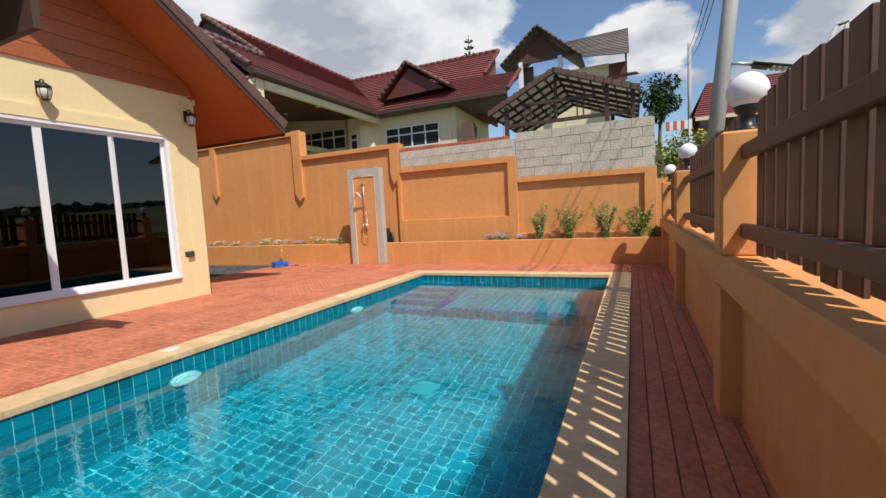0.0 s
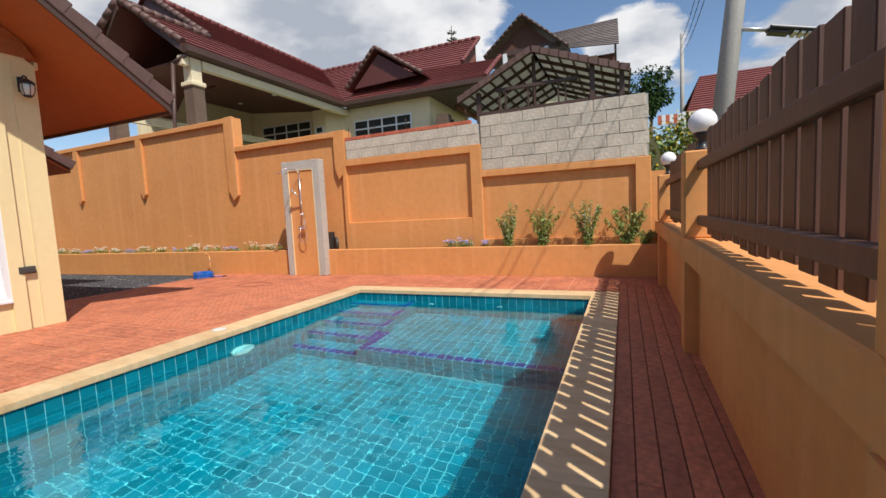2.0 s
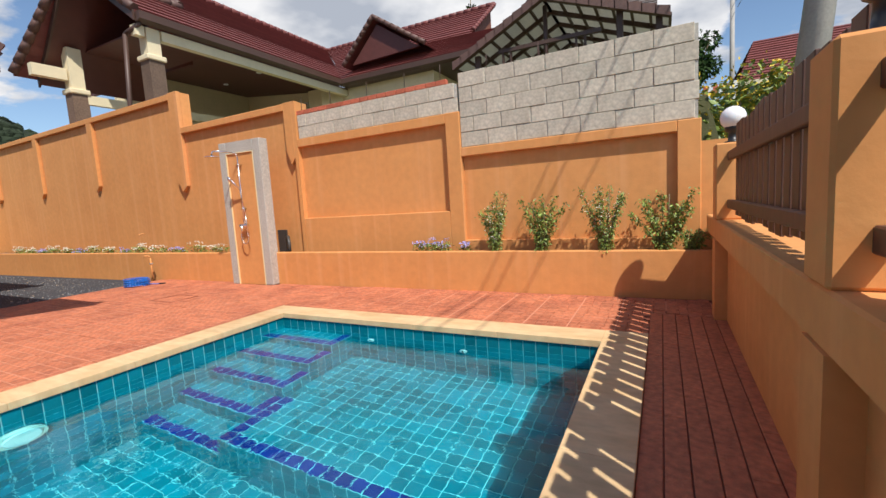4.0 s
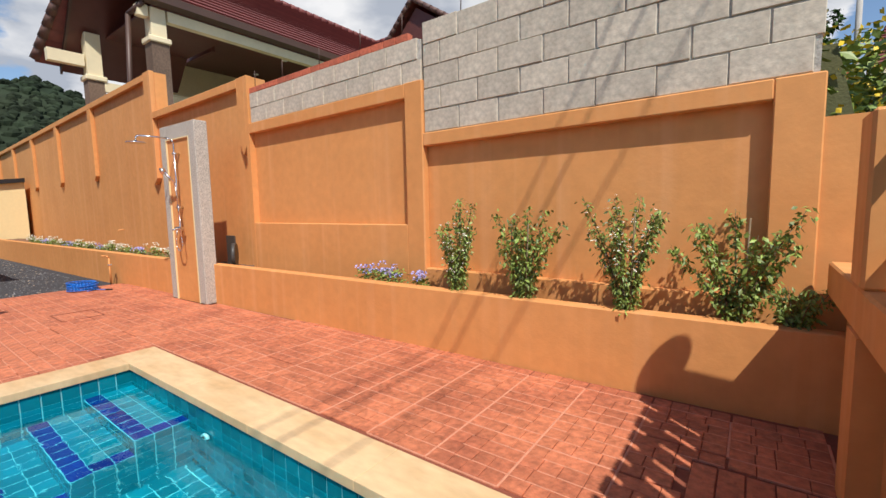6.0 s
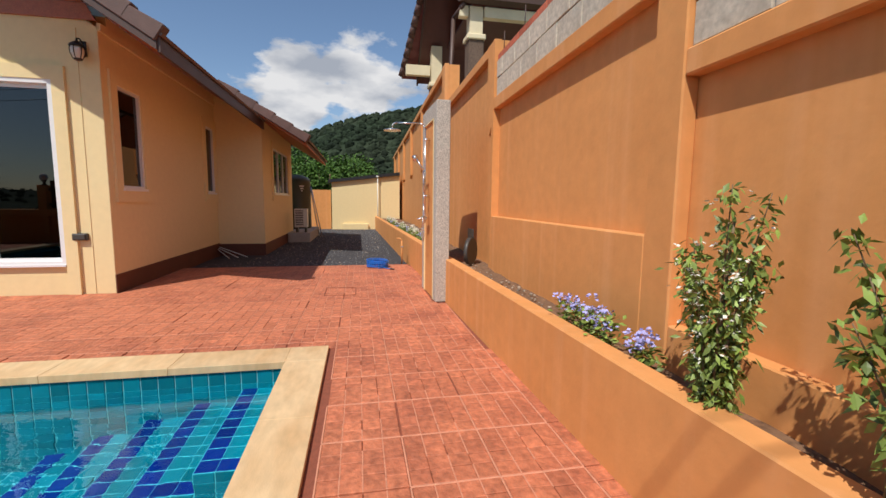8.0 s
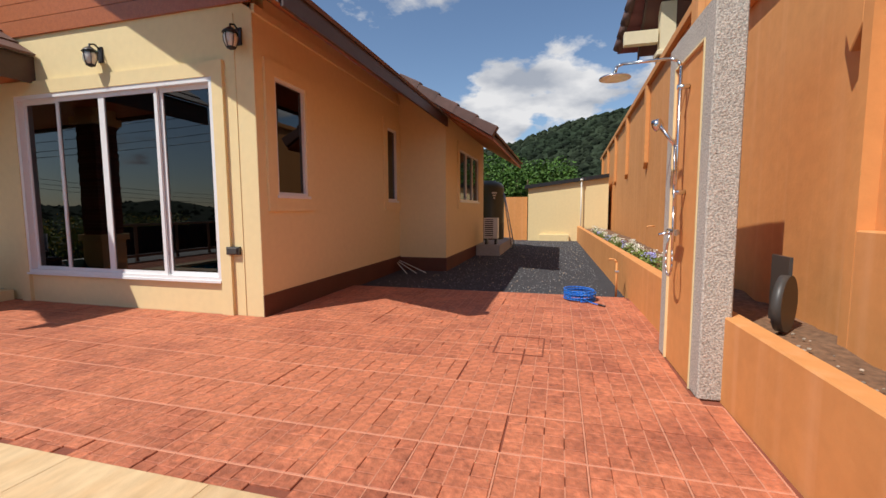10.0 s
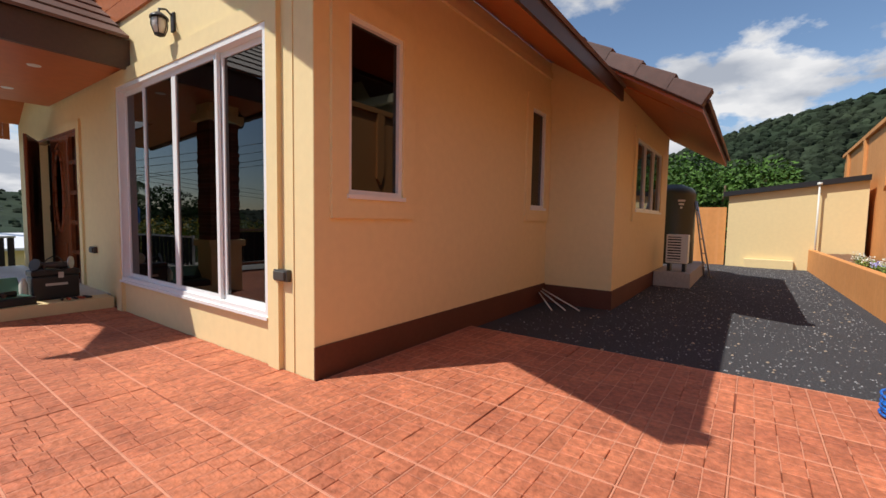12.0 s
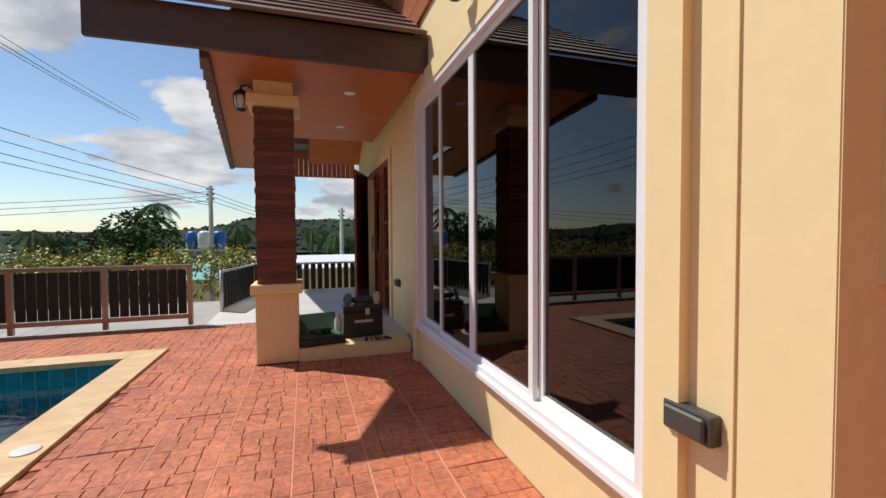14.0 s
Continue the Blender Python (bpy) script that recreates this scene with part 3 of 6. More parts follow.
# side wall facing north with two narrow windows, and the wing behind it
JX, JY = -10.67 - HX, 6.38 - HY
WINS = [(-7.34 - HX, -6.72 - HX, 1.36, 2.70), (-10.50 - HX, -10.02 - HX, 1.36, 2.73)]
wall_piece(WINS[0][1], -T, -T, 0, 0.0, 3.50)
wall_piece(-T, -0.003, -0.004, 0, 0.0, 3.36)
wall_piece(WINS[1][1], WINS[0][0], -T, 0, 0.0, 3.50)
wall_piece(JX, WINS[1][0], -T, 0, 0.0, 3.50)
for x0, x1, z0, z1 in WINS:
    wall_piece(x0, x1, -T, 0, 0.0, z0)
    wall_piece(x0, x1, -T, 0, z1, 3.50)
part("wall", prism(B(), [(0, -0.1), (JY, -0.1), (JY, 3.02), (0, 3.60)], 0, JX - T, JX), M_CREAM, house)
W3 = (-14.1 - HX, -11.82 - HX, 1.38, 2.53)
END = -15.0 - HX
wall_piece(W3[1], JX - T, JY - T, JY, -0.1, 3.02)
wall_piece(END, W3[0], JY - T, JY, -0.1, 3.02)
wall_piece(W3[0], W3[1], JY - T, JY, -0.1, W3[2])
wall_piece(W3[0], W3[1], JY - T, JY, W3[3], 3.02)
wall_piece(END, END + T, -8, JY - T, -0.1, 3.3)
for d_ in ((JX, 0.004, 0.0, 0.012, -0.2, 0.24), (JX, JX + 0.012, 0.012, JY, -0.2, 0.22), (END, JX + 0.012, JY, JY + 0.012, -0.2, 0.22)):
    part("plinth", box(B(), *d_), M_PLINTH, house, "dark brown painted plinth")
b = box(B(), -7.2, -T, -8.5, 0 - T, -0.3, 0.14)
part("floor", b, M_PORCH, house)
# inner walls and ceiling, coloured dark to stand for the unlit room
part("inner_wall", box(B(), -4.2, -4.0, -8.5, -T, 0.14, 3.2), M_DIMROOM, house)
part("inner_wall", box(B(), -4.0, -T, -8.5, -8.3, 0.14, 3.2), M_DIMROOM, house)
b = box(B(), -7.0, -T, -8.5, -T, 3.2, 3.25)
part("ceiling", b, M_DIMROOM, house)
DO0, DO1 = -2.25 - HY, 0.05 - HY
wall_piece(-T, -0.05, DO1, SY, -0.1, 3.3)
wall_piece(-T, -0.05, -3.5 - HY, DO0, -0.1, 3.3)
wall_piece(-T, -0.05, DO0, DO1, 2.36, 3.3)
wall_piece(-8.0, -T, -3.5 - HY, -3.3 - HY, -0.1, 3.3)


part("cornice", box(B(), JX + 0.02, 0.0, 0.001, 0.035, 3.26, 3.35), M_CREAM, house)


def window_side(x0, x1, z0, z1, y):
    w = thing("window", "narrow dark window with white frame and cream surround", "", pose(HX, y, 0), kind="structure")
    w.parent = None
    f = B()
    for a0, a1, c0, c1 in ((x0, x0 + 0.04, z0, z1), (x1 - 0.04, x1, z0, z1), (x0 + 0.04, x1 - 0.04, z1 - 0.04, z1), (x0 + 0.04, x1 - 0.04, z0, z0 + 0.04)):
        box(f, a0, a1, -0.05, 0.012, c0, c1)
    part("window_frame", f, M_WHITE, w)
    part("pane", box(B(), x0 + 0.04, x1 - 0.04, -0.03, -0.024, z0 + 0.04, z1 - 0.04), M_GLASS, w).visible_shadow = False
    part("sill", box(B(), x0 - 0.02, x1 + 0.02, 0.012, 0.05, z0 - 0.03, z0 + 0.005), M_WHITE, w)
    f = B()
    for a0, a1, c0, c1 in ((x0 - 0.16, x0, z0 - 0.18, z1 + 0.16), (x1, x1 + 0.16, z0 - 0.18, z1 + 0.16), (x0, x1, z1, z1 + 0.16), (x0, x1, z0 - 0.18, z0)):
        box(f, a0, a1, 0.0, 0.03, c0, c1)
    part("trim", f, M_CREAM, w)
    return w


for x0, x1, z0, z1 in WINS:
    window_side(x0, x1, z0, z1, HY)
w3 = window_side(*W3[:2], *W3[2:], HY + JY)
for f_ in (0.34, 0.67):
    xm = W3[0] + (W3[1] - W3[0]) * f_
    part("mullion", box(B(), xm - 0.025, xm + 0.025, -0.04, 0.01, W3[2] + 0.04, W3[3] - 0.04), M_WHITE, w3)
part("curtain", box(B(), W3[0], W3[1], -0.16, -0.12, W3[2], W3[2] + 0.35), M_ACW, w3)

# sliding doors
sd = thing("sliding_door", "four tall dark sliding glass panels in a white aluminium frame", "glass door", pose(HX, 0, 0), kind="structure")
y0, y1 = 1.80, 4.88
f = B()
for a0, a1, c0, c1 in ((y0, y0 + 0.05, DZ0, DZ1), (y1 - 0.05, y1, DZ0, DZ1), (y0 + 0.05, y1 - 0.05, DZ1 - 0.05, DZ1), (y0 + 0.05, y1 - 0.05, DZ0, DZ0 + 0.05)):
    box(f, -0.10, 0.03, a0, a1, c0, c1)
part("frame", f, M_WHITE, sd)
part("sill", box(B(), 0.03, 0.05, y0 - 0.02, y1 - 0.002, DZ0 - 0.015, DZ0 + 0.012), M_WHITE, sd)
sash_y = (y0 + 0.05, 2.47, 3.22, 4.07, y1 - 0.05)
for k in range(4):
    a, c = sash_y[k], sash_y[k + 1]
    off = -0.02 if k in (1, 2) else -0.055
    f = B()
    for p0, p1, c0, c1 in ((a, a + 0.045, DZ0 + 0.05, DZ1 - 0.05), (c - 0.045, c, DZ0 + 0.05, DZ1 - 0.05), (a + 0.045, c - 0.045, DZ1 - 0.1, DZ1 - 0.05), (a + 0.045, c - 0.045, DZ0 + 0.05, DZ0 + 0.09)):
        box(f, off - 0.015, off + 0.015, p0, p1, c0, c1)
    s = part("sash", f, M_WHITE, sd)
    part("pane", box(B(), off - 0.004, off + 0.002, a + 0.045, c - 0.045, DZ0 + 0.09, DZ1 - 0.1), M_GLASS, s).visible_shadow = False
f = B()
for a0, a1, c0, c1 in ((y0 - 0.16, y0, DZ0 - 0.45, DZ1 + 0.16), (y1, y1 + 0.14, -0.02, DZ1 + 0.16), (y0, y1, DZ1, DZ1 + 0.16)):
    box(f, 0.0, 0.04, a0, a1, c0, c1)
part("trim", f, M_CREAM, sd)
part("cable_strip", box(B(), 0.0, 0.008, 5.155, 5.170, 0.0, 3.28), M_CREAM, sd)

# timber gable boards
n = 9
gable = thing("gable_boards", "orange-stained horizontal boards filling the gable", "", pose(HX, HY, 0), kind="structure")
RIDGE_Y, RIDGE_Z, EAVE_Y, EAVE_Z, ROOF_X = -3.9, 6.08, 1.04, 2.82, 0.98
slope = (RIDGE_Z - EAVE_Z) / (EAVE_Y - RIDGE_Y)


def roof_under(y):
    return EAVE_Z + (EAVE_Y - y) * slope if y > RIDGE_Y else EAVE_Z + (y - (2 * RIDGE_Y - EAVE_Y)) * slope


z = 3.37
while z < 5.6:
    yr = EAVE_Y - (z - EAVE_Z) / slope - 0.02
    yr2 = EAVE_Y - (z + 0.19 - EAVE_Z) / slope - 0.02
    yl = 2 * RIDGE_Y - yr
    yl2 = 2 * RIDGE_Y - yr2
    b = prism(B(), [(yl, z), (min(yr, 0.0), z), (min(yr2, 0.0), z + 0.19), (yl2, z + 0.19)], 0, 0.0, 0.03)
    part("board", b, M_TIMBER, gable)
    z += 0.197


def roof_slab(parent, x0, x1, ya, za, yb, zb, th, material, name="roof_deck"):
    """A sloping slab from the low edge (ya, za) to the high edge (yb, zb), along x."""
    b = prism(B(), [(ya, za), (yb, zb), (yb, zb + th), (ya, za + th)], 0, x0, x1)
    return part(name, b, material, parent)


def courses(parent, x0, x1, ya, za, yb, zb, pitch, material, lift=0.035, name="tile_course"):
    """Lapped courses of tiles climbing a slope that runs along x."""
    run = math.hypot(yb - ya, zb - za)
    uy, uz = (yb - ya) / run, (zb - za) / run
    s = 1 if uy > 0 else -1
    ny, nz = -uz * s, uy * s
    k = int(run / pitch)
    p = run / k
    for i in range(k):
        a, c = i * p - 0.02, (i + 1) * p + 0.05
        q = [(ya + uy * a + ny * 0.0, za + uz * a), (ya + uy * c, za + uz * c), (ya + uy * c + ny * 0.012, za + uz * c + nz * 0.012), (ya + uy * a + ny * lift, za + uz * a + nz * lift)]
        part(name, prism(B(), q, 0, x0, x1), material, parent)


main_roof = thing("roof", "brown concrete tile roof with deep boarded eaves", "", pose(HX, HY, 0), kind="structure")
X_END = JX + 0.15
roof_slab(main_roof, X_END, ROOF_X, EAVE_Y, EAVE_Z, RIDGE_Y, RIDGE_Z, 0.04, M_SOFFIT, "soffit")
roof_slab(main_roof, X_END, ROOF_X, EAVE_Y, EAVE_Z + 0.041, RIDGE_Y, RIDGE_Z + 0.041, 0.09, M_FASCIA, "fascia")
courses(main_roof, X_END, ROOF_X + 0.02, EAVE_Y + 0.03, EAVE_Z + 0.12, RIDGE_Y, RIDGE_Z + 0.14, 0.33, M_ROOF)
ly, lz = 2 * RIDGE_Y - EAVE_Y, EAVE_Z
roof_slab(main_roof, -8, ROOF_X, ly, lz, RIDGE_Y, RIDGE_Z, 0.04, M_SOFFIT, "soffit")
roof_slab(main_roof, -8, ROOF_X, ly, lz + 0.041, RIDGE_Y, RIDGE_Z + 0.041, 0.09, M_FASCIA, "fascia")
courses(main_roof, -8, ROOF_X + 0.02, ly, lz + 0.12, RIDGE_Y, RIDGE_Z + 0.14, 0.33, M_ROOF)


def rake_tiles(parent, x, ya, za, yb, zb, w=0.16, ln=0.34, h=0.13):
    run = math.hypot(yb - ya, zb - za)
    uy, uz = (yb - ya) / run, (zb - za) / run
    s = 1 if uy > 0 else -1
    ny, nz = -uz * s, uy * s
    k = int(run / ln)
    for i in range(k):
        a, c = i * run / k - 0.03, (i + 1) * run / k
        q = [(ya + uy * a - ny * 0.07, za + uz * a - nz * 0.07), (ya + uy * c - ny * 0.07, za + uz * c - nz * 0.07),
             (ya + uy * c + ny * (h - 0.04), za + uz * c + nz * (h - 0.04)), (ya + uy * a + ny * h, za + uz * a + nz * h)]
        b = prism(B(), q, 0, x - w / 2, x + w / 2)
        bevel(b, 0.012)
        part("rake_tile", b, M_ROOF, parent)


rake_tiles(main_roof, ROOF_X - 0.04, EAVE_Y, EAVE_Z + 0.13, RIDGE_Y, RIDGE_Z + 0.13)
part("bargeboard", prism(B(), [(EAVE_Y, EAVE_Z - 0.03), (RIDGE_Y, RIDGE_Z - 0.03), (RIDGE_Y, RIDGE_Z + 0.12), (EAVE_Y, EAVE_Z + 0.12)], 0, ROOF_X - 0.005, ROOF_X + 0.02), M_FASCIA, main_roof)
part("gutter_board", box(B(), X_END, ROOF_X, EAVE_Y, EAVE_Y + 0.03, EAVE_Z - 0.05, EAVE_Z + 0.13), M_FASCIA, main_roof)
# roof over the wing
E2Y, E2Z = 7.43 - HY, 2.38
XW = -9.95 - HX
S2 = (RIDGE_Z - 0.1 - E2Z) / (E2Y - RIDGE_Y)
MZ = E2Z + (E2Y - EAVE_Y) * S2
roof_slab(main_roof, END - 0.35, X_END, E2Y, E2Z, RIDGE_Y, RIDGE_Z - 0.1, 0.04, M_SOFFIT, "soffit")
roof_slab(main_roof, END - 0.35, X_END, E2Y, E2Z + 0.041, RIDGE_Y, RIDGE_Z - 0.06, 0.09, M_FASCIA, "fascia")
roof_slab(main_roof, X_END, XW, E2Y, E2Z, EAVE_Y + 0.03, MZ, 0.04, M_SOFFIT, "soffit")
roof_slab(main_roof, X_END, XW, E2Y, E2Z + 0.041, EAVE_Y + 0.03, MZ + 0.041, 0.06, M_FASCIA, "fascia")
courses(main_roof, END - 0.35, X_END, E2Y + 0.03, E2Z + 0.12, RIDGE_Y, RIDGE_Z + 0.04, 0.33, M_ROOF)
courses(main_roof, X_END, XW, E2Y + 0.03, E2Z + 0.11, EAVE_Y + 0.03, MZ + 0.10, 0.33, M_ROOF)
rake_tiles(main_roof, XW, E2Y, E2Z + 0.13, 0.3, E2Z + 0.13 + (E2Y - 0.3) * S2)

# ---- porch ----
porch = thing("porch", "raised porch with clad column, pale tiled floor and timber ceiling under a tiled roof", "", pose(HX, 0, 0), kind="structure")
part("floor", box(B(), -0.05, 1.60, -3.7, 1.12, -0.3, 0.13), M_PORCH, porch)
part("ramp", box(B(), 1.60, 2.50, -3.8, -0.85, -0.3, 0.01), M_PORCH, porch, "pale grey concrete ramp")
part("step_wall", box(B(), 0.0, 1.18, 1.12, 1.41, -0.3, 0.132), M_CREAM, porch)
b = box(B(), 1.18, 1.59, 0.98, 1.40, 0.0, 0.71)
bevel(b, 0.008)
col = part("column", b, M_CREAM, porch)
part("collar", bevel(box(B(), 1.14, 1.63, 0.94, 1.44, 0.71, 0.81), 0.006), M_CREAM, col)
part("shaft", box(B(), 1.21, 1.56, 1.01, 1.37, 0.81, 2.59), M_MORTAR, col)
part("collar", bevel(box(B(), 1.14, 1.63, 0.94, 1.44, 2.59, 2.70), 0.006), M_CREAM, col)
part("neck", box(B(), 1.20, 1.57, 1.00, 1.39, 2.70, 2.84), M_CREAM, col)
rs = random.Random(4)
z = 0.81
while z < 2.57:
    part("cladding_strip", box(B(), 1.21 - rs.uniform(0.006, 0.02), 1.56 + rs.uniform(0.006, 0.02), 1.01 - rs.uniform(0.006, 0.02), 1.37 + rs.uniform(0.006, 0.02), z, z + 0.058), M_SLATE, col)
    z += 0.061
part("ceiling", prism(B(), [(0.0, 2.13), (1.88, 2.13), (2.62, -4.7), (1.42, -4.7), (1.42, -1.15), (0.0, -1.15)], 2, 2.84, 2.88), M_SOFFIT, porch)
for k in range(14):
    part("drop_board", box(B(), 0.1 * k + 0.002, 0.1 * k + 0.098, -3.92, -3.90, 2.58, 3.095), M_SOFFIT, porch)
part("fascia", box(B(), 0.0, 2.64, 2.13, 2.18, 2.79, 3.11), M_FASCIA, porch)
PZ = 3.10
courses(porch, 0.03, 2.68, 2.23, PZ + 0.01, -1.3, PZ + 2.25, 0.30, M_ROOF)
courses(porch, 0.03, 1.9, -4.6, PZ, -1.3, PZ + 2.2, 0.30, M_ROOF)
for k in range(22):
    part("eave_tile", bevel(prism(B(), [(2.56 - 0.033 * k, -4.5 + 0.295 * k), (2.66 - 0.033 * k, -4.5 + 0.295 * k), (2.61 - 0.033 * k, -4.5 + 0.295 * k + 0.28), (2.54 - 0.033 * k, -4.5 + 0.295 * k + 0.28)], 2, 2.78, 2.93), 0.008), M_ROOF, porch)
part("roof_body", prism(B(), [(1.7, 3.22), (-1.3, PZ + 2.15), (-4.22, 3.22)], 0, 0.02, 1.80), M_FASCIA, porch)

# entrance door: carved leaves and a glazed side light
dr = thing("front_door", "open pair of carved varnished hardwood doors with oval glass", "door", pose(HX - 0.05, 0, 0.15))


def leaf(parent, w, h, at, turn):
    lf = part("leaf", bevel(box(B(), 0, w, -0.02, 0.02, 0.0, h), 0.004), M_DOOR, parent)
    lf.matrix_basis = pose(*at, 0, 0, turn)
    arc = lambda r0, r1, s: [(w * 0.5 + r0 * math.cos(a) * s, h * 0.62 + r1 * math.sin(a)) for a in [k * math.pi / 8 for k in range(17)]]
    oval = prism(B(), [(x, z) for x, z in arc(w * 0.20, h * 0.26, 1)][:-1], 1, -0.024, 0.024)
    part("glass_oval", oval, M_GLASS, lf)
    ring = B()
    tube(ring, [(x, -0.026, z) for x, z in arc(w * 0.24, h * 0.29, 1)], 0.016, 6)
    tube(ring, [(w * 0.12, -0.024, h * 0.3), (w * 0.1, -0.024, h * 0.6), (w * 0.2, -0.024, h * 0.9), (w * 0.5, -0.024, h * 0.95)], 0.012, 6)
    part("carved_moulding", ring, M_DOOR, lf)
    part("lower_panel", bevel(box(B(), w * 0.16, w * 0.84, -0.032, -0.018, h * 0.06, h * 0.26), 0.01), M_DOOR, lf)
    part("handle", rod(B(), (w * 0.06, -0.06, h * 0.40), (w * 0.06, -0.06, h * 0.52), 0.01, 0.01, 8), M_BLACK, lf)
    return lf


leaf(dr, 0.86, 2.2, (0.0, -1.30, 0), 90)
leaf(dr, 0.90, 2.2, (0.07, -1.80, 0), 70)
sl = B()
for a0, a1, c0, c1 in ((-0.42, -0.36, 0, 2.2), (-0.04, 0.02, 0, 2.2)):
    box(sl, -0.05, 0.02, a0, a1, c0, c1)
for z in (0.0, 0.42, 0.86, 1.3, 1.74, 2.14):
    box(sl, -0.045, 0.018, -0.36, -0.04, z, z + 0.06)
part("side_light", sl, M_DOOR, dr, "glazed side light with wooden bars")
part("pane", box(B(), -0.03, -0.024, -0.36, -0.04, 0.06, 2.14), M_GLASS, dr)
part("frame", box(B(), -0.12, 0.03, -2.25, 0.05, 2.2, 2.23), M_DOOR, dr)
dtr = B()
for a0, a1, c0, c1 in ((0.05, 0.17, 0.0, 2.35), (-2.37, -2.25, 0.0, 2.35), (-2.25, 0.05, 2.23, 2.35)):
    box(dtr, 0.0, 0.03, a0, a1, c0, c1)
part("trim", dtr, M_CREAM, dr)

# ---- south gate and fence ----
gate = thing("steel_gate", "copper-toned steel framed gate with dark brown upright boards, back-lit shade in their colour", "gate", pose(-3.73, -1.08, 0))
for x in (0.0, 1.05, 2.10, 3.15, 4.2):
    part("post", bevel(box(B(), x, x + 0.06, -0.03, 0.03, 0.0, 0.84), 0.004), M_COPPER, gate)
part("rail", box(B(), 0, 4.25, -0.035, 0.035, 0.84, 0.89), M_COPPER, gate)
part("rail", box(B(), 0.06, 4.2, -0.02, 0.02, 0.10, 0.16), M_COPPER, gate)
# board colour already holds the shade of the side away from the sun
for j in range(4):
    for k in range(8):
        x = 0.08 + 1.05 * j + 0.12 * k
        part("board", box(B(), x, x + 0.105, -0.012, 0.012, 0.17, 0.82), M_BACKLITBOARD, gate)

# ---- shed and yard wall ----
shed = thing("shed", "pale cream shed wall under a dark sheet roof", "shed", pose(-19.7, 7.35, 0), kind="")
part("wall", prism(B(), [(0.0, -0.2), (2.97, -0.2), (2.97, 2.36), (0.0, 2.00)], 0, -2.5, 0.0), M_CREAM, shed)
part("roof", prism(B(), [(-0.14, 1.985), (2.97, 2.36), (2.97, 2.50), (-0.14, 2.12)], 0, -2.6, 0.12), M_BLACK, shed)
bw = solid("yard_wall", box(B(), -20.1, -19.9, 3.0, 7.3, -0.3, 1.68), M_ORANGE, "orange rendered yard wall")


# ---- neighbouring bungalow on the terrace ----
nb = thing("neighbour_house", "cream bungalow with red-brown tiled roofs and a columned terrace", "house", pose(0, 0, 0))
NZ = 2.4
part("wall", box(B(), -20.0, -7.0, 19.05, 19.25, NZ, 6.13), M_NCREAM, nb)
part("wall", prism(B(), [(-17.0, 6.13), (-11.0, 6.13), (-17.0, 6.80)], 1, 19.05, 19.25), M_NCREAM, nb)
part("wall", box(B(), -7.2, -7.0, 19.25, 24.0, NZ, 6.13), M_NCREAM, nb)
part("wall", prism(B(), [(-13.2, 19.05), (-12.6, 18.45), (-11.9, 18.45), (-11.3, 19.05)], 2, NZ, 6.12), M_NCREAM, nb)


def nb_window(x0, x1, z0, z1, y, cols):
    w = part("window", box(B(), x0, x1, y - 0.02, y - 0.003, z0, z1), M_DARK, nb)
    f = B()
    for k in range(cols + 1):
        x = x0 + (x1 - x0) * k / cols
        box(f, x - 0.03, x + 0.03, y - 0.06, y - 0.021, z0, z1)
    for z in (z0, z0 + (z1 - z0) * 0.62, z1):
        box(f, x0, x1, y - 0.065, y - 0.022, z - 0.03, z + 0.03)
    part("window_frame", f, M_WHITE, w)
    return w


nb_window(-10.75, -7.88, 4.5, 5.48, 19.05, 4)
nb_window(-16.2, -13.2, 4.85, 5.85, 19.05, 4)
nb_window(-12.45, -12.05, 4.6, 5.35, 18.45, 1)


def slope_courses(parent, p0, p1, q0, q1, pitch, material, lift=0.07, name="tile_course"):
    """Lapped courses between a low edge p0-p1 and a high edge q0-q1."""
    p0, p1, q0, q1 = map(Vector, (p0, p1, q0, q1))
    run = ((q0 + q1) / 2 - (p0 + p1) / 2).length
    k = max(2, int(run / pitch))
    nrm = (p1 - p0).cross(q0 - p0 if (q0 - p0).length > 0.01 else q1 - p0).normalized()
    if nrm.z < 0:
        nrm = -nrm
    for i in range(k):
        a, c = i / k, min(1.0, (i + 1.12) / k)
        l0, l1, h0, h1 = p0.lerp(q0, a), p1.lerp(q1, a), p0.lerp(q0, c), p1.lerp(q1, c)
        b = B()
        v = [b.verts.new(x) for x in (l0, l1, h1, h0, l0 + nrm * lift, l1 + nrm * lift, h1 + nrm * 0.01, h0 + nrm * 0.01)]
        for f in ((0, 1, 2, 3), (4, 7, 6, 5), (0, 4, 5, 1), (1, 5, 6, 2), (2, 6, 7, 3), (3, 7, 4, 0)):
            b.faces.new([v[j] for j in f])
        part(name, b, material, parent)


def ridge_caps(parent, p, q, n_, w, h, material):
    """Short capping tiles laid in a lapped row from p to q."""
    p, q = Vector(p), Vector(q)
    d = (q - p) / n_
    for k in range(n_):
        b = B()
        rod(b, p + d * k, p + d * (k + 1.06), w * 1.1, w * 0.92, 6)
        c = part("ridge_tile", b, material, parent)


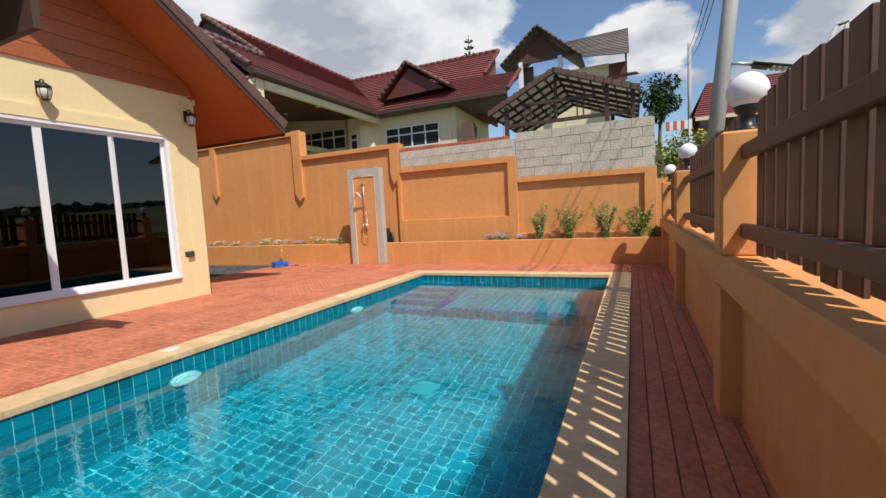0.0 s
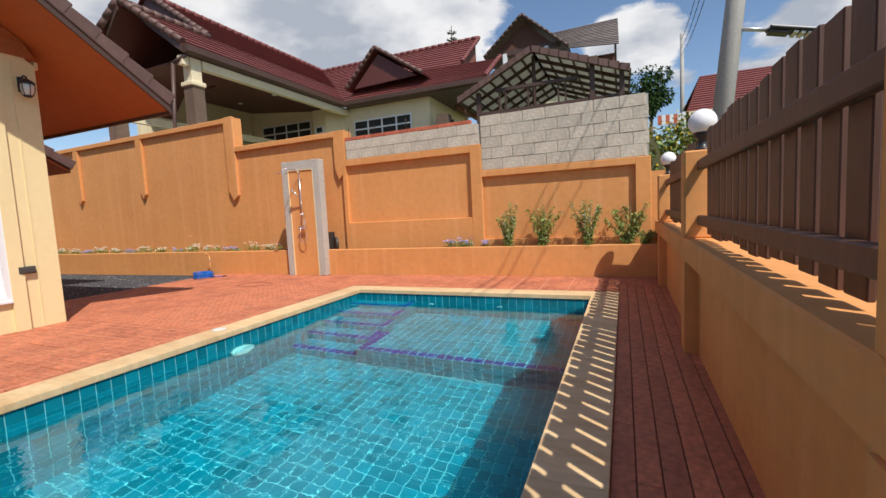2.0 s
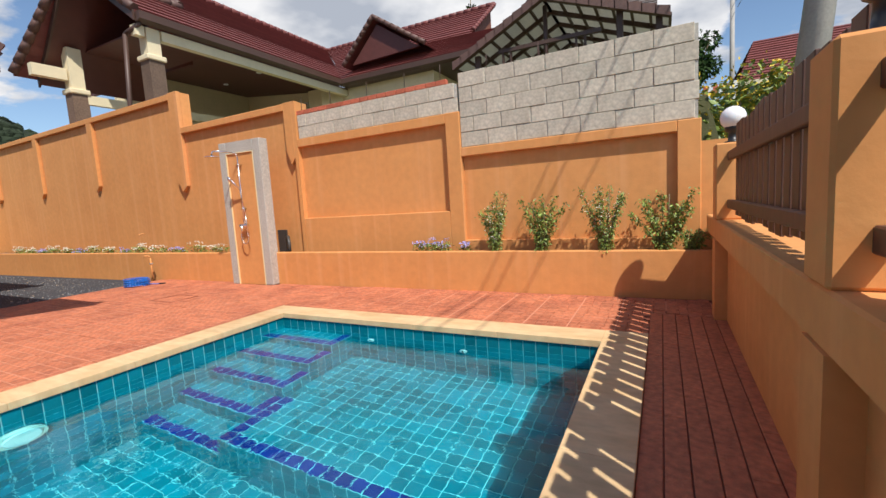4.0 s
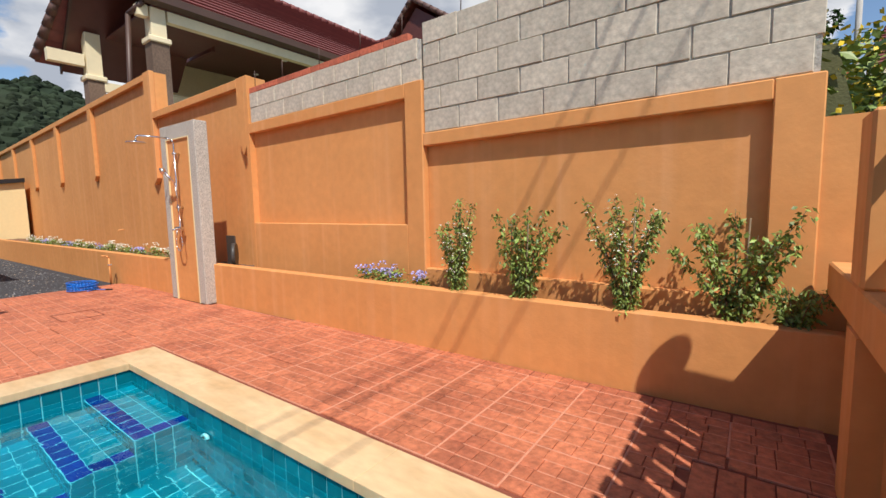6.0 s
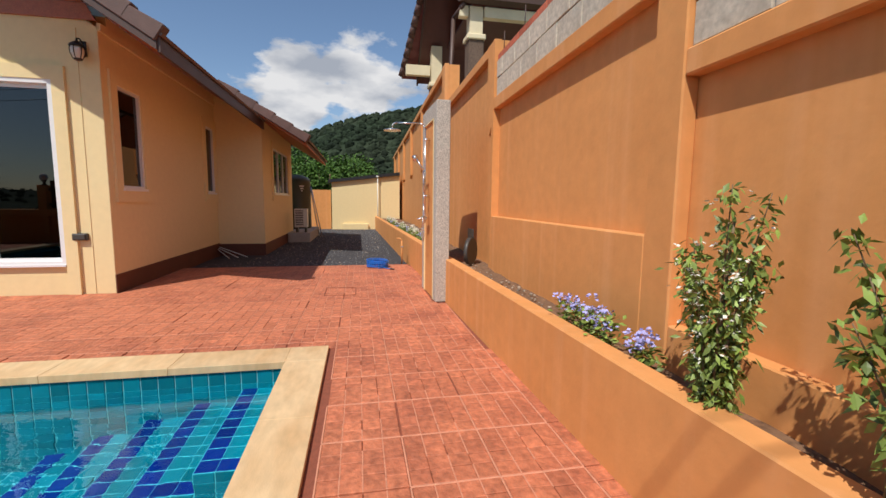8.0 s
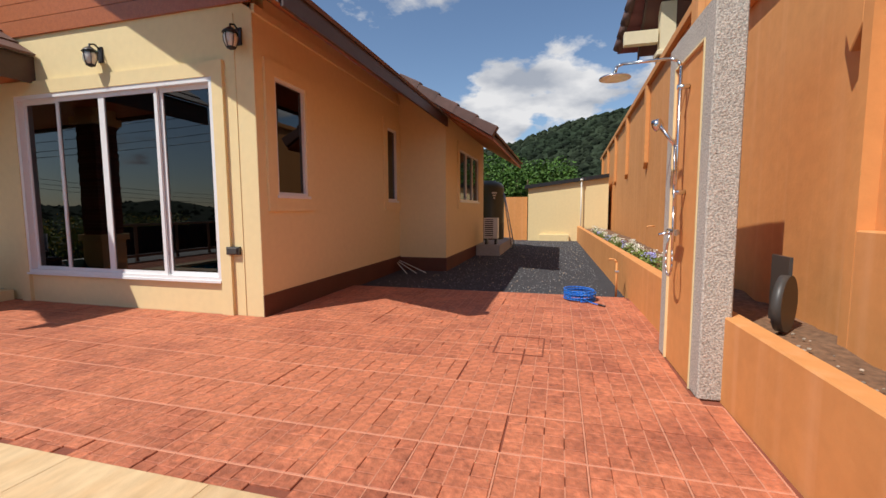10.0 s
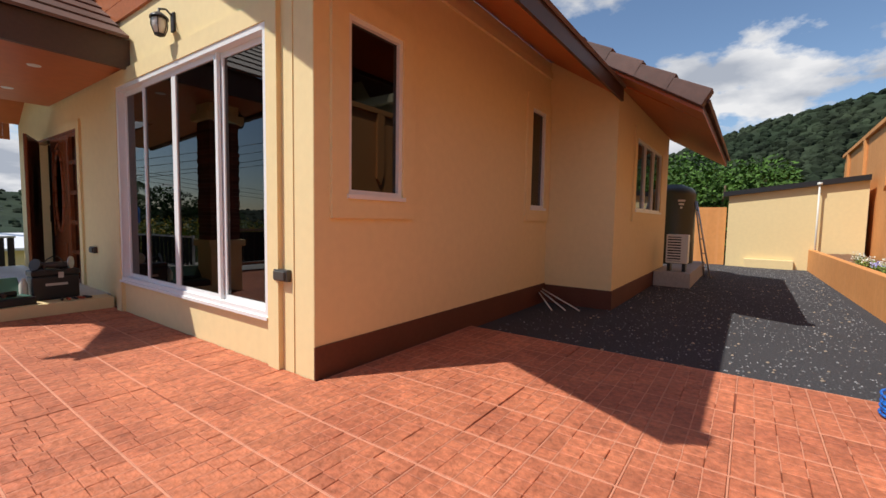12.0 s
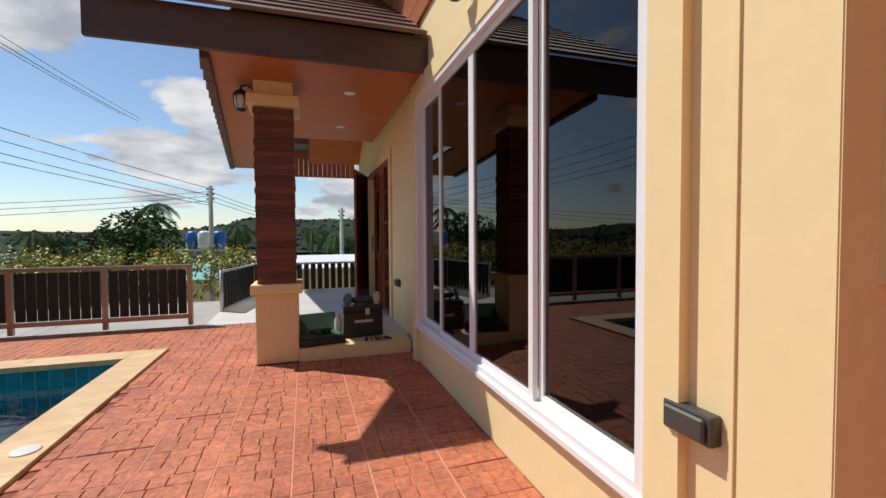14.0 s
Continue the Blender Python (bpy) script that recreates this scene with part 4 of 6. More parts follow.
nroof = thing("neighbour_roof", "red-brown tiled roofs with valley, dormer gable and dark fascia", "", pose(0, 0, 0), kind="structure")
VX, VY, EZ, RX, RY, RZ = -10.95, 18.57, 6.27, -15.9, 23.73, 9.82
GX, GZ, GW, GWZ, UY = -12.75, 7.62, -14.92, 5.25, 13.4
slope_courses(nroof, (VX, 11.0, EZ), (VX, VY, EZ), (GX, 10.5, GZ), (GX, 20.53, GZ), 0.30, M_ROOFRED, 0.06)
slope_courses(nroof, (GX, UY, GZ), (GX, 20.53, GZ), (RX, UY, RZ), (RX, RY, RZ), 0.30, M_ROOFRED, 0.06)
slope_courses(nroof, (GW, 9.95, GWZ), (GW, UY, GWZ), (GX, 10.5, GZ), (GX, UY, GZ), 0.30, M_ROOFRED, 0.06)
slope_courses(nroof, (-19.0, UY, 7.3), (-19.0, RY, 7.3), (RX, UY, RZ), (RX, RY, RZ), 0.30, M_ROOFRED, 0.06)
ridge_caps(nroof, (RX, UY, RZ + 0.05), (RX, RY, RZ + 0.05), 26, 0.13, 0.1, M_ROOFRED)
ridge_caps(nroof, (GX, 10.5, GZ + 0.05), (GX, UY, GZ + 0.05), 9, 0.12, 0.1, M_ROOF)
ridge_caps(nroof, (GX, UY, GZ + 0.10), (RX, UY, RZ + 0.10), 12, 0.12, 0.1, M_ROOF)
ridge_caps(nroof, (GW, 9.95, GWZ + 0.10), (GX, 10.5, GZ + 0.10), 10, 0.11, 0.1, M_ROOF)
ridge_caps(nroof, (VX, 11.0, EZ + 0.10), (GX, 10.5, GZ + 0.10), 8, 0.11, 0.1, M_ROOF)
part("soffit", prism(B(), [(VX, EZ - 0.14), (VX, EZ - 0.02), (GX, GZ - 0.02), (GX, GZ - 0.14)], 1, 11.0, 19.0), M_NSOFFIT, nroof)
part("soffit", prism(B(), [(GW, GWZ - 0.12), (GX, GZ - 0.14), (GX, GZ - 0.02), (GW, GWZ)], 1, 10.5, UY), M_NSOFFIT, nroof)
part("gable_panel", prism(B(), [(GX, GZ), (RX, RZ - 0.1), (-19.0, 7.2), (-19.0, 6.0), (GX, 6.0)], 1, UY + 0.1, UY + 0.2), M_NSOFFIT, nroof)
part("soffit", box(B(), GW + 0.3, VX - 0.05, 11.3, UY, 6.03, 6.07), M_NSOFFIT, nroof)
part("soffit", prism(B(), [(VX - 0.05, 6.03), (VX - 0.05, 6.07), (-16.9, 6.72), (-16.9, 6.68)], 1, UY, 19.04), M_NSOFFIT, nroof)
part("wall", box(B(), -17.05, -16.9, UY, 19.04, NZ, 6.68), M_NCREAM, nb)
for x, y in ((-11.6, 12.6), (-11.9, 15.4), (-13.9, 15.6)):
    part("downlight", rod(B(), (x, y, 6.04), (x, y, 6.022), 0.09, 0.09, 12), M_WHITE, nroof)
part("bargeboard", prism(B(), [(VX, EZ - 0.2), (VX, EZ + 0.05), (GX, GZ + 0.03), (GX, GZ - 0.22)], 1, 10.94, 10.99), M_FASCIA, nroof)
part("bargeboard", prism(B(), [(GW, GWZ - 0.2), (GX, GZ - 0.22), (GX, GZ + 0.03), (GW, GWZ + 0.05)], 1, 10.44, 10.49), M_FASCIA, nroof)
part("gutter", prism(B(), [(VX - 0.02, EZ - 0.22), (VX + 0.16, EZ - 0.16), (VX + 0.16, EZ + 0.02), (VX - 0.02, EZ + 0.02)], 1, 11.0, VY - 0.1), M_FASCIA, nroof)
slope_courses(nroof, (VX, VY, EZ), (-4.4, VY, EZ), (-14.0, 22.0, 8.44), (-4.4, 21.0, 7.73), 0.30, M_ROOFRED, 0.06)
slope_courses(nroof, (-13.6, 21.6, 8.16), (-6.3, 21.0, 7.73), (RX, RY, RZ), (-6.3, 24.2, 10.0), 0.30, M_ROOFRED, 0.06)
ridge_caps(nroof, (RX, RY, RZ + 0.03), (-6.3, 24.2, 10.05), 26, 0.12, 0.1, M_ROOFRED)
ridge_caps(nroof, (-4.4, VY, EZ + 0.08), (-4.4, 21.0, 7.82), 10, 0.10, 0.1, M_ROOFRED)
ridge_caps(nroof, (-6.3, 21.4, 8.05), (-6.3, 24.2, 10.05), 11, 0.10, 0.1, M_ROOFRED)
part("gable_panel", prism(B(), [(21.0, 5.9), (24.2, 5.9), (24.2, 9.9), (21.0, 7.6)], 0, -6.6, -6.5), M_SLATE, nroof)
part("gutter", prism(B(), [(VY - 0.16, EZ - 0.16), (VY, EZ - 0.22), (VY, EZ + 0.02), (VY - 0.16, EZ + 0.02)], 0, VX, -4.4), M_FASCIA, nroof)
part("soffit", box(B(), VX, -4.5, VY + 0.01, 19.04, EZ - 0.2, EZ - 0.14), M_FASCIA, nroof)
part("soffit", box(B(), -7.0, -4.5, 19.05, 24.0, EZ - 0.2, EZ - 0.14), M_FASCIA, nroof)
part("dormer_face", prism(B(), [(-10.6, 6.9), (-7.5, 7.0), (-9.3, 8.18)], 1, 18.98, 19.08), M_NSOFFIT, nroof)
for xa, za in ((-10.95, 6.85), (-7.15, 6.95)):
    slope_courses(nroof, (xa, 18.85, za), (xa, 20.3, za), (-9.36, 18.85, 8.38), (-9.36, 21.6, 8.38), 0.32, M_ROOFRED, 0.06)
    ridge_caps(nroof, (xa, 18.82, za + 0.06), (-9.36, 18.82, 8.44), 8, 0.09, 0.1, M_ROOF)
for x, y, zc in ((-11.2, 11.42, 5.24), (-14.1, 10.95, 4.80)):
    c = part("column", box(B(), x - 0.19, x + 0.19, y - 0.19, y + 0.19, NZ, zc), M_STONE, nb)
    part("capital", bevel(box(B(), x - 0.24, x + 0.24, y - 0.24, y + 0.24, zc, zc + 0.13), 0.02), M_NCREAM, c)
    part("neck", box(B(), x - 0.165, x + 0.165, y - 0.165, y + 0.165, zc + 0.13, 6.03), M_NCREAM, c)
part("beam", box(B(), -11.2, -11.0, 11.62, 19.04, 5.78, 6.02), M_NCREAM, nb)
part("beam", box(B(), -11.24, -11.04, 11.0, 11.22, 5.78, 6.03), M_NCREAM, nb)
part("beam", box(B(), -14.2, -14.0, 10.0, 10.75, 5.15, 5.45), M_NCREAM, nb)
part("beam", box(B(), -14.05, -13.90, 11.12, 19.0, 4.55, 4.80), M_NCREAM, nb)
part("downpipe", tube(B(), [(-10.95, 11.1, 6.05), (-11.3, 10.9, 5.8), (-11.5, 10.8, 2.4)], 0.055), M_FASCIA, nb)
part("column", box(B(), -6.6, -6.1, 18.7, 19.2, NZ, 5.2), M_STONE, nb)
part("wall_lamp", rod(B(), (-6.6, 20.5, 5.3), (-6.6, 20.5, 4.95), 0.12, 0.08, 8), M_BLACK, nb)
tagged(part("terrace_floor", box(B(), -20, -7.0, 10.7, 19.0, 2.3, 2.42), M_PORCH, nb))

# carport: sheets on a grid of steel rafters and purlins
cp = thing("carport", "open brown steel carport with grey sheets and tiled edges", "carport", pose(0, 0, 0))
CL, CPK, CR, CY0, CY1 = (-3.85, 4.34), (-1.74, 5.38), (0.64, 4.48), 14.0, 18.8
for (xa, za), (xb, zb) in ((CL, CPK), (CR, CPK)):
    b = B()
    prism(b, [(xa, za), (xb, zb), (xb, zb + 0.04), (xa, za + 0.04)], 1, CY0, CY1)
    part("roof_sheet", b, M_CEIL, cp, "grey fibre sheet")
    for k in range(7):
        y = CY0 + (CY1 - CY0) * k / 6
        part("rafter", prism(B(), [(xa, za - 0.10), (xb, zb - 0.10), (xb, zb - 0.003), (xa, za - 0.003)], 1, y - 0.03, y + 0.03), M_FASCIA, cp)
    for k in range(8):
        f = k / 7
        x, z = xa + (xb - xa) * f, za + (zb - za) * f
        part("purlin", box(B(), x - 0.025, x + 0.025, CY0, CY1, z - 0.055, z - 0.004), M_FASCIA, cp)
    n_ = 10
    for k in range(n_):
        f0, f1 = k / n_, (k + 1.08) / n_
        x0_, z0_, x1_, z1_ = xa + (xb - xa) * f0, za + (zb - za) * f0, xa + (xb - xa) * f1, za + (zb - za) * f1
        q = prism(B(), [(x0_, z0_ - 0.10), (x1_, z1_ - 0.10), (x1_, z1_ + 0.05), (x0_, z0_ + 0.085)], 1, CY0 - 0.12, CY0 - 0.002)
        part("edge_tile", q, M_ROOF, cp)
for x, zt in ((-3.3, 4.5), (-0.25, 4.85), (0.45, 4.5)):
    for y in (14.15, 18.5):
        part("post", box(B(), x - 0.06, x + 0.06, y - 0.06, y + 0.06, NZ, zt), M_FASCIA, cp)
part("tie_beam", box(B(), -3.3, 0.45, 14.12, 14.22, 3.85, 3.95), M_FASCIA, cp)
part("tie_beam", box(B(), -2.8, -0.6, 14.12, 14.22, 4.46, 4.54), M_FASCIA, cp)
for x in (-2.7, -2.52, -1.9, -1.72, -1.1, -0.92):
    part("truss_bar", box(B(), x - 0.02, x + 0.02, 14.14, 14.20, 3.95, 4.46), M_FASCIA, cp)
part("truss_bar", rod(B(), (-1.74, 14.2, 5.25), (-1.74, 14.2, 3.95), 0.05, 0.05, 6), M_FASCIA, cp)

# house behind
hb = thing("upper_house", "tall cream house with dark gabled shingle roof and balcony", "house", pose(0.4, 0, -0.35))
part("wall", box(B(), -7.6, -1.4, 33.2, 38, 3.0, 11.35), M_NCREAM, hb)
part("gable", prism(B(), [(-7.9, 12.4), (-4.2, 12.4), (-6.0, 14.0)], 1, 32.3, 32.4), M_SLATE, hb)
part("lintel", box(B(), -7.9, -3.6, 32.25, 32.45, 12.05, 12.4), M_FASCIA, hb)
part("balcony_shade", box(B(), -7.6, -6.6, 33.0, 33.2, 10.0, 12.0), M_FASCIA, hb)
for x in (-7.35, -4.55):
    part("post", box(B(), x - 0.14, x + 0.14, 32.2, 32.5, 9.0, 12.2), M_WHITE, hb)
slope_courses(hb, (-8.7, 31.8, 12.0), (-8.7, 36, 12.0), (-6.02, 31.8, 14.3), (-6.02, 36, 14.3), 0.4, M_ROOF)
slope_courses(hb, (-3.1, 31.8, 11.75), (-3.1, 36, 11.75), (-6.02, 31.8, 14.3), (-6.02, 36, 14.3), 0.4, M_ROOF)
ridge_caps(hb, (-8.7, 31.75, 12.05), (-6.02, 31.75, 14.35), 9, 0.11, 0.1, M_FASCIA)
ridge_caps(hb, (-3.1, 31.75, 11.8), (-6.02, 31.75, 14.35), 9, 0.11, 0.1, M_FASCIA)
slope_courses(hb, (-3.2, 32, 11.7), (-0.08, 32, 11.4), (-4.5, 35, 14.0), (-0.15, 35, 14.1), 0.26, mat("grey_shingle", (0.20, 0.165, 0.15), 0.8, grain=0.2, stain=0.5, vary=0.2))
part("gable_panel", prism(B(), [(32.05, 11.3), (38, 11.3), (35, 13.9)], 0, -0.35, -0.25), M_FASCIA, hb)
part("wall", box(B(), -1.4, -0.35, 33.2, 37, 9.3, 11.3), M_SLATE, hb)
slope_courses(hb, (-1.5, 31.2, 9.75), (0.5, 31.2, 9.75), (-1.5, 32.6, 10.3), (0.3, 32.6, 10.3), 0.3, M_ROOF)

# house to the north-east
hr = thing("east_house", "bungalow with a long red tiled gable roof", "house", pose(0.05, 0, -0.12))
part("wall", box(B(), 4.6, 19, 31.0, 37, 1.5, 6.1), M_STONE, hr)
slope_courses(hr, (3.7, 30, 6.15), (20, 30, 6.15), (4.9, 34, 8.97), (20, 34, 8.97), 0.3, M_ROOFRED)
slope_courses(hr, (3.7, 38, 6.15), (20, 38, 6.15), (4.9, 34, 8.97), (20, 34, 8.97), 0.3, M_ROOFRED)
part("gable_panel", prism(B(), [(30.4, 6.1), (37.6, 6.1), (34, 8.6)], 0, 4.75, 4.85), M_FASCIA, hr)
part("fascia", box(B(), 3.8, 20, 29.9, 30.0, 5.98, 6.18), M_NCREAM, hr)
hw = thing("striped_awning", "small white and red banded awning", "awning", pose(2.55, 26, 4.9))
for k in range(6):
    part("band", box(B(), -0.5 + 0.17 * k, -0.5 + 0.17 * k + 0.165, 0, 0.1, 0, 0.45), M_WHITE if k % 2 else M_BRICK, hw)
part("post", box(B(), 0.55, 0.7, 0, 0.2, -2, 0.5), M_WHITE, hw)

# poles
for nm, p, q, r in (("utility_pole", (1.77, 11.0, 0.0), (2.59, 11.0, 8.4), 0.145), ("utility_pole", (3.9, 33, 2), (3.86, 33, 11.3), 0.12)):
    o = thing(nm, "pale concrete utility pole", "utility pole", pose(*p))
    part("shaft", rod(B(), (0, 0, 0), tuple(Vector(q) - Vector(p)), r * 1.15, r * 0.85, 8), M_CONC, o)

sl_ = thing("street_lamp", "flat street lamp on a short arm on the concrete pole", "street lamp", pose(2.19, 10.97, 3.99, 0, 15.5, 0))
part("bracket", bevel(box(B(), -0.06, 0.03, -0.05, 0.05, -0.22, 0.10), 0.008), M_BLACK, sl_)
part("arm", rod(B(), (0.02, 0, 0.0), (0.50, 0, 0.02), 0.034, 0.034, 10), M_GALV, sl_)
head_ = part("head", bevel(box(B(), 0.46, 1.30, -0.14, 0.14, 0.0, 0.06), 0.02, 2), M_BLACK, sl_)
part("driver_box", bevel(box(B(), 0.48, 0.76, -0.10, 0.10, -0.045, -0.002), 0.01), M_DARKGREY, head_)
for k in range(5):
    part("lens_bar", bevel(box(B(), 0.80 + 0.095 * k, 0.865 + 0.095 * k, -0.12, 0.12, -0.04, -0.002), 0.006), M_ACW, head_, "pale lens bar")

# ---- lamps on the pilasters ----
lamp = thing("globe_lamp", "white opal globe lamp on a black collar on a pilaster", "lamp", WE @ pose(0.13, 0.11, 1.56), "globe lamps on the wall")
part("collar", lathe(B(), [(0.064, 0), (0.064, 0.015), (0.038, 0.022), (0.034, 0.09), (0.056, 0.105), (0.064, 0.135), (0.06, 0.142)], 20), M_BLACK, lamp)
part("globe", lathe(B(), [(0.041, 0.124)] + [(0.098 * math.sin(a), 0.214 - 0.098 * math.cos(a)) for a in [0.45 + 0.1 * k for k in range(26)]] + [(0.01, 0.312)], 28), M_GLOBE, lamp)
for y in (SP, 2 * SP, -SP):
    copy_thing(lamp, WE @ pose(0.13, y + 0.11, 1.56))


# ---- wall lanterns, sockets, yard fittings ----
def lantern(m):
    o = thing("wall_lantern", "black wall lantern with clear glass on the cream wall", "lamp", m, "wall lanterns")
    part("back_plate", bevel(box(B(), 0.0, 0.02, -0.035, 0.035, -0.05, 0.13), 0.004), M_BLACK, o)
    part("arm", tube(B(), [(0.02, 0, 0.10), (0.07, 0, 0.14), (0.13, 0, 0.12)], 0.009), M_BLACK, o)
    part("roof", lathe(B(), [(0.085, 0.0), (0.07, 0.025), (0.03, 0.055), (0.012, 0.065), (0.01, 0.09), (0.004, 0.10)], 8, (0.13, 0, 0.03)), M_BLACK, o)
    part("glass", lathe(B(), [(0.042, -0.11), (0.066, -0.05), (0.07, 0.0), (0.06, 0.028)], 8, (0.13, 0, 0.0)), M_ACW, o, "frosted glass bowl")
    c = B()
    for k in range(6):
        a = math.pi * k / 3
        tube(c, [(0.13 + r * math.cos(a), r * math.sin(a), z) for r, z in ((0.044, -0.115), (0.070, -0.05), (0.074, 0.0), (0.066, 0.03))], 0.0045, 5)
    part("cage", c, M_BLACK, o)
    part("base_cap", lathe(B(), [(0.012, -0.135), (0.046, -0.12), (0.046, -0.108)], 8, (0.13, 0, 0.0)), M_BLACK, o)
    return o


lantern(pose(HX, 3.29, 2.99))
lantern(pose(HX, 5.24, 2.99))
lantern(pose(HX + 1.57, 1.20, 2.70, 0, 0, 0))
for y, z in ((5.05, 0.74), (0.60, 0.68)):
    o = thing("socket_box", "grey weatherproof outdoor socket box on the cream wall", "socket", pose(HX if y > 2 else HX - 0.05, y, z))
    part("body", bevel(box(B(), 0.0, 0.045, -0.085, 0.085, -0.045, 0.045), 0.008, 2), M_DARKGREY, o)
    part("cover", bevel(box(B(), 0.045, 0.06, -0.07, 0.07, -0.034, 0.034), 0.006), M_DARKGREY, o)

o = thing("water_tank", "dark olive upright water tank beside the house wall", "water tank", pose(-16.2, 6.36, 0.22))
part("body", lathe(B(), [(0.46, 0.0), (0.48, 0.05), (0.48, 0.5), (0.49, 0.52), (0.48, 0.54), (0.48, 1.60), (0.46, 1.72), (0.38, 1.80), (0.22, 1.86), (0.2, 1.88), (0.05, 1.89)], 32), M_TANK, o)
for k, (wd_, z_) in enumerate(((0.16, 1.46), (0.11, 1.38), (0.05, 1.30))):
    mark = part("label_bar", box(B(), 0.478, 0.486, -wd_ / 2, wd_ / 2, z_, z_ + 0.045), M_ACW, o, "pale plain label bar")
    mark.matrix_basis = pose(0, 0, 0, 0, 0, 28)
o = thing("air_conditioner", "ivory outdoor air conditioner with slatted front on a concrete pad", "air conditioner", pose(-13.90, 6.58, 0.40))
part("casing", bevel(box(B(), -0.26, 0.0, 0.0, 0.38, 0.0, 0.56), 0.012, 2), M_ACW, o)
for k in range(9):
    part("slat", box(B(), 0.001, 0.012, 0.03, 0.26, 0.05 + 0.053 * k, 0.075 + 0.053 * k), M_ACW, o)
part("grille_back", box(B(), 0.0005, 0.003, 0.03, 0.26, 0.04, 0.52), M_BLACK, o)
part("foot", box(B(), -0.25, -0.02, 0.03, 0.09, -0.16, 0.0), M_BLACK, o)
part("foot", box(B(), -0.25, -0.02, 0.29, 0.35, -0.16, 0.0), M_BLACK, o)
solid("pad", bevel(box(B(), -16.9, -13.75, 6.40, 7.04, -0.1, 0.24), 0.01), M_CONC, "low grey concrete pad under tank and air conditioner")
o = thing("step_ladder", "slim aluminium step ladder leaning behind the tank", "ladder", pose(-16.3, 7.08, -0.05, 0, 0, -70))
for y0, y1 in ((0.0, 0.10), (0.42, 0.20)):
    part("rail", rod(B(), (0, y0, 0), (0.3, y1, 1.75), 0.018), M_GALV, o)
for k in range(5):
    f = 0.12 + 0.19 * k
    part("rung", rod(B(), (0.3 * f, 0.02 + 0.1 * f, 1.75 * f), (0.3 * f, 0.40 - 0.22 * f, 1.75 * f), 0.012), M_GALV, o)
o = thing("waste_pipe", "pale grey vent pipe on the shed wall", "pipe", pose(-19.56, 9.34, 0))
part("shaft", rod(B(), (0, 0, -0.05), (0, 0, 2.25), 0.024), M_ACW, o)
part("cap", rod(B(), (0, 0, 2.25), (0, 0, 2.32), 0.06, 0.055), M_ACW, o)
o = thing("inspection_slab", "low cream plinth block at the shed foot", "block", pose(-19.69, 7.80, 0))
part("body", bevel(box(B(), 0.0, 0.12, 0.0, 1.12, -0.1, 0.20), 0.01), M_CREAM, o)
rs = random.Random(3)
o = thing("loose_conduit", "three loose white plastic conduits on the gravel", "pipe", pose(-10.35, 5.45, 0))
for k in range(3):
    part("conduit", rod(B(), (-0.14 + 0.06 * k, 0.0, 0.17 - 0.02 * k), (0.05 + 0.10 * k, 0.62 - 0.16 * k, -0.038), 0.010, 0.010, 6), M_ACW, o)

# garden hose and tap
o = thing("garden_hose", "coiled blue garden hose lying on the red deck", "hose", pose(-8.22, 8.84, 0.0))
b = B()
pts = []
for k in range(230):
    a = k * 2 * math.pi / 26
    ring_no = k / 26
    r = 0.195 + 0.010 * math.sin(ring_no * 2.1 + 1) + 0.008 * math.sin(a * 0.37)
    pts.append((r * math.cos(a), r * math.sin(a) * 0.95, 0.012 + 0.0145 * ring_no + 0.004 * math.sin(a * 1.3)))
pts += [(0.24, 0.10, 0.03), (0.30, 0.16, 0.02), (0.34, 0.22, 0.015)]
part("coil", tube(b, pts, 0.0085, 6), M_HOSE, o)
part("nozzle", rod(B(), (0.33, 0.21, 0.016), (0.40, 0.28, 0.016), 0.014, 0.010), M_BLACK, o)
o = thing("garden_tap", "orange-painted upright pipe tap against the planter", "tap", pose(-8.60, 9.33, 0))
part("pipe", tube(B(), [(0, 0, -0.03), (0, 0, 0.46), (-0.01, -0.03, 0.50), (-0.03, -0.10, 0.50)], 0.014), M_ORANGE, o)
part("clip", box(B(), -0.022, 0.022, -0.018, 0.03, 0.33, 0.35), M_GALV, o)
o = thing("pipe_stub", "short orange pipe stub on the boundary wall", "pipe", pose(-10.07, 10.05, 0.9))
part("pipe", tube(B(), [(0, 0.02, 0), (0, -0.08, 0), (0, -0.10, -0.03)], 0.012), M_ORANGE, o)
o = thing("pump_cover", "dark upright sheet and disc leaning behind the shower", "panel", pose(-5.50, 9.80, 0.47))
part("sheet", box(B(), -0.12, 0.10, 0.10, 0.12, 0.0, 0.42), M_DARKGREY, o)
part("disc", rod(B(), (0.13, 0.05, 0.15), (0.16, 0.09, 0.15), 0.17, 0.17, 20), M_DARKGREY, o)

# deck hatch, floor lid, leaves
o = thing("deck_hatch", "square red hatch frame set in the deck", "hatch", pose(-6.35, 8.05, 0.0))
b = B()
for a0, a1, c0, c1 in ((0, 0.5, 0, 0.012), (0, 0.5, 0.40, 0.412), (0, 0.012, 0.012, 0.40), (0.488, 0.5, 0.012, 0.40)):
    box(b, a0, a1, c0, c1, -0.01, 0.006)
part("rim", b, M_JOINT, o)
for x, y in ((-3.70, 5.50), (-3.70, 2.86)):
    o = thing("skimmer_lid", "round white plastic lid set in the stone coping", "lid", pose(x, y, 0.0275))
    part("disc", lathe(B(), [(0.075, 0), (0.075, 0.004), (0.068, 0.006), (0.01, 0.006)], 24), M_ACW, o)
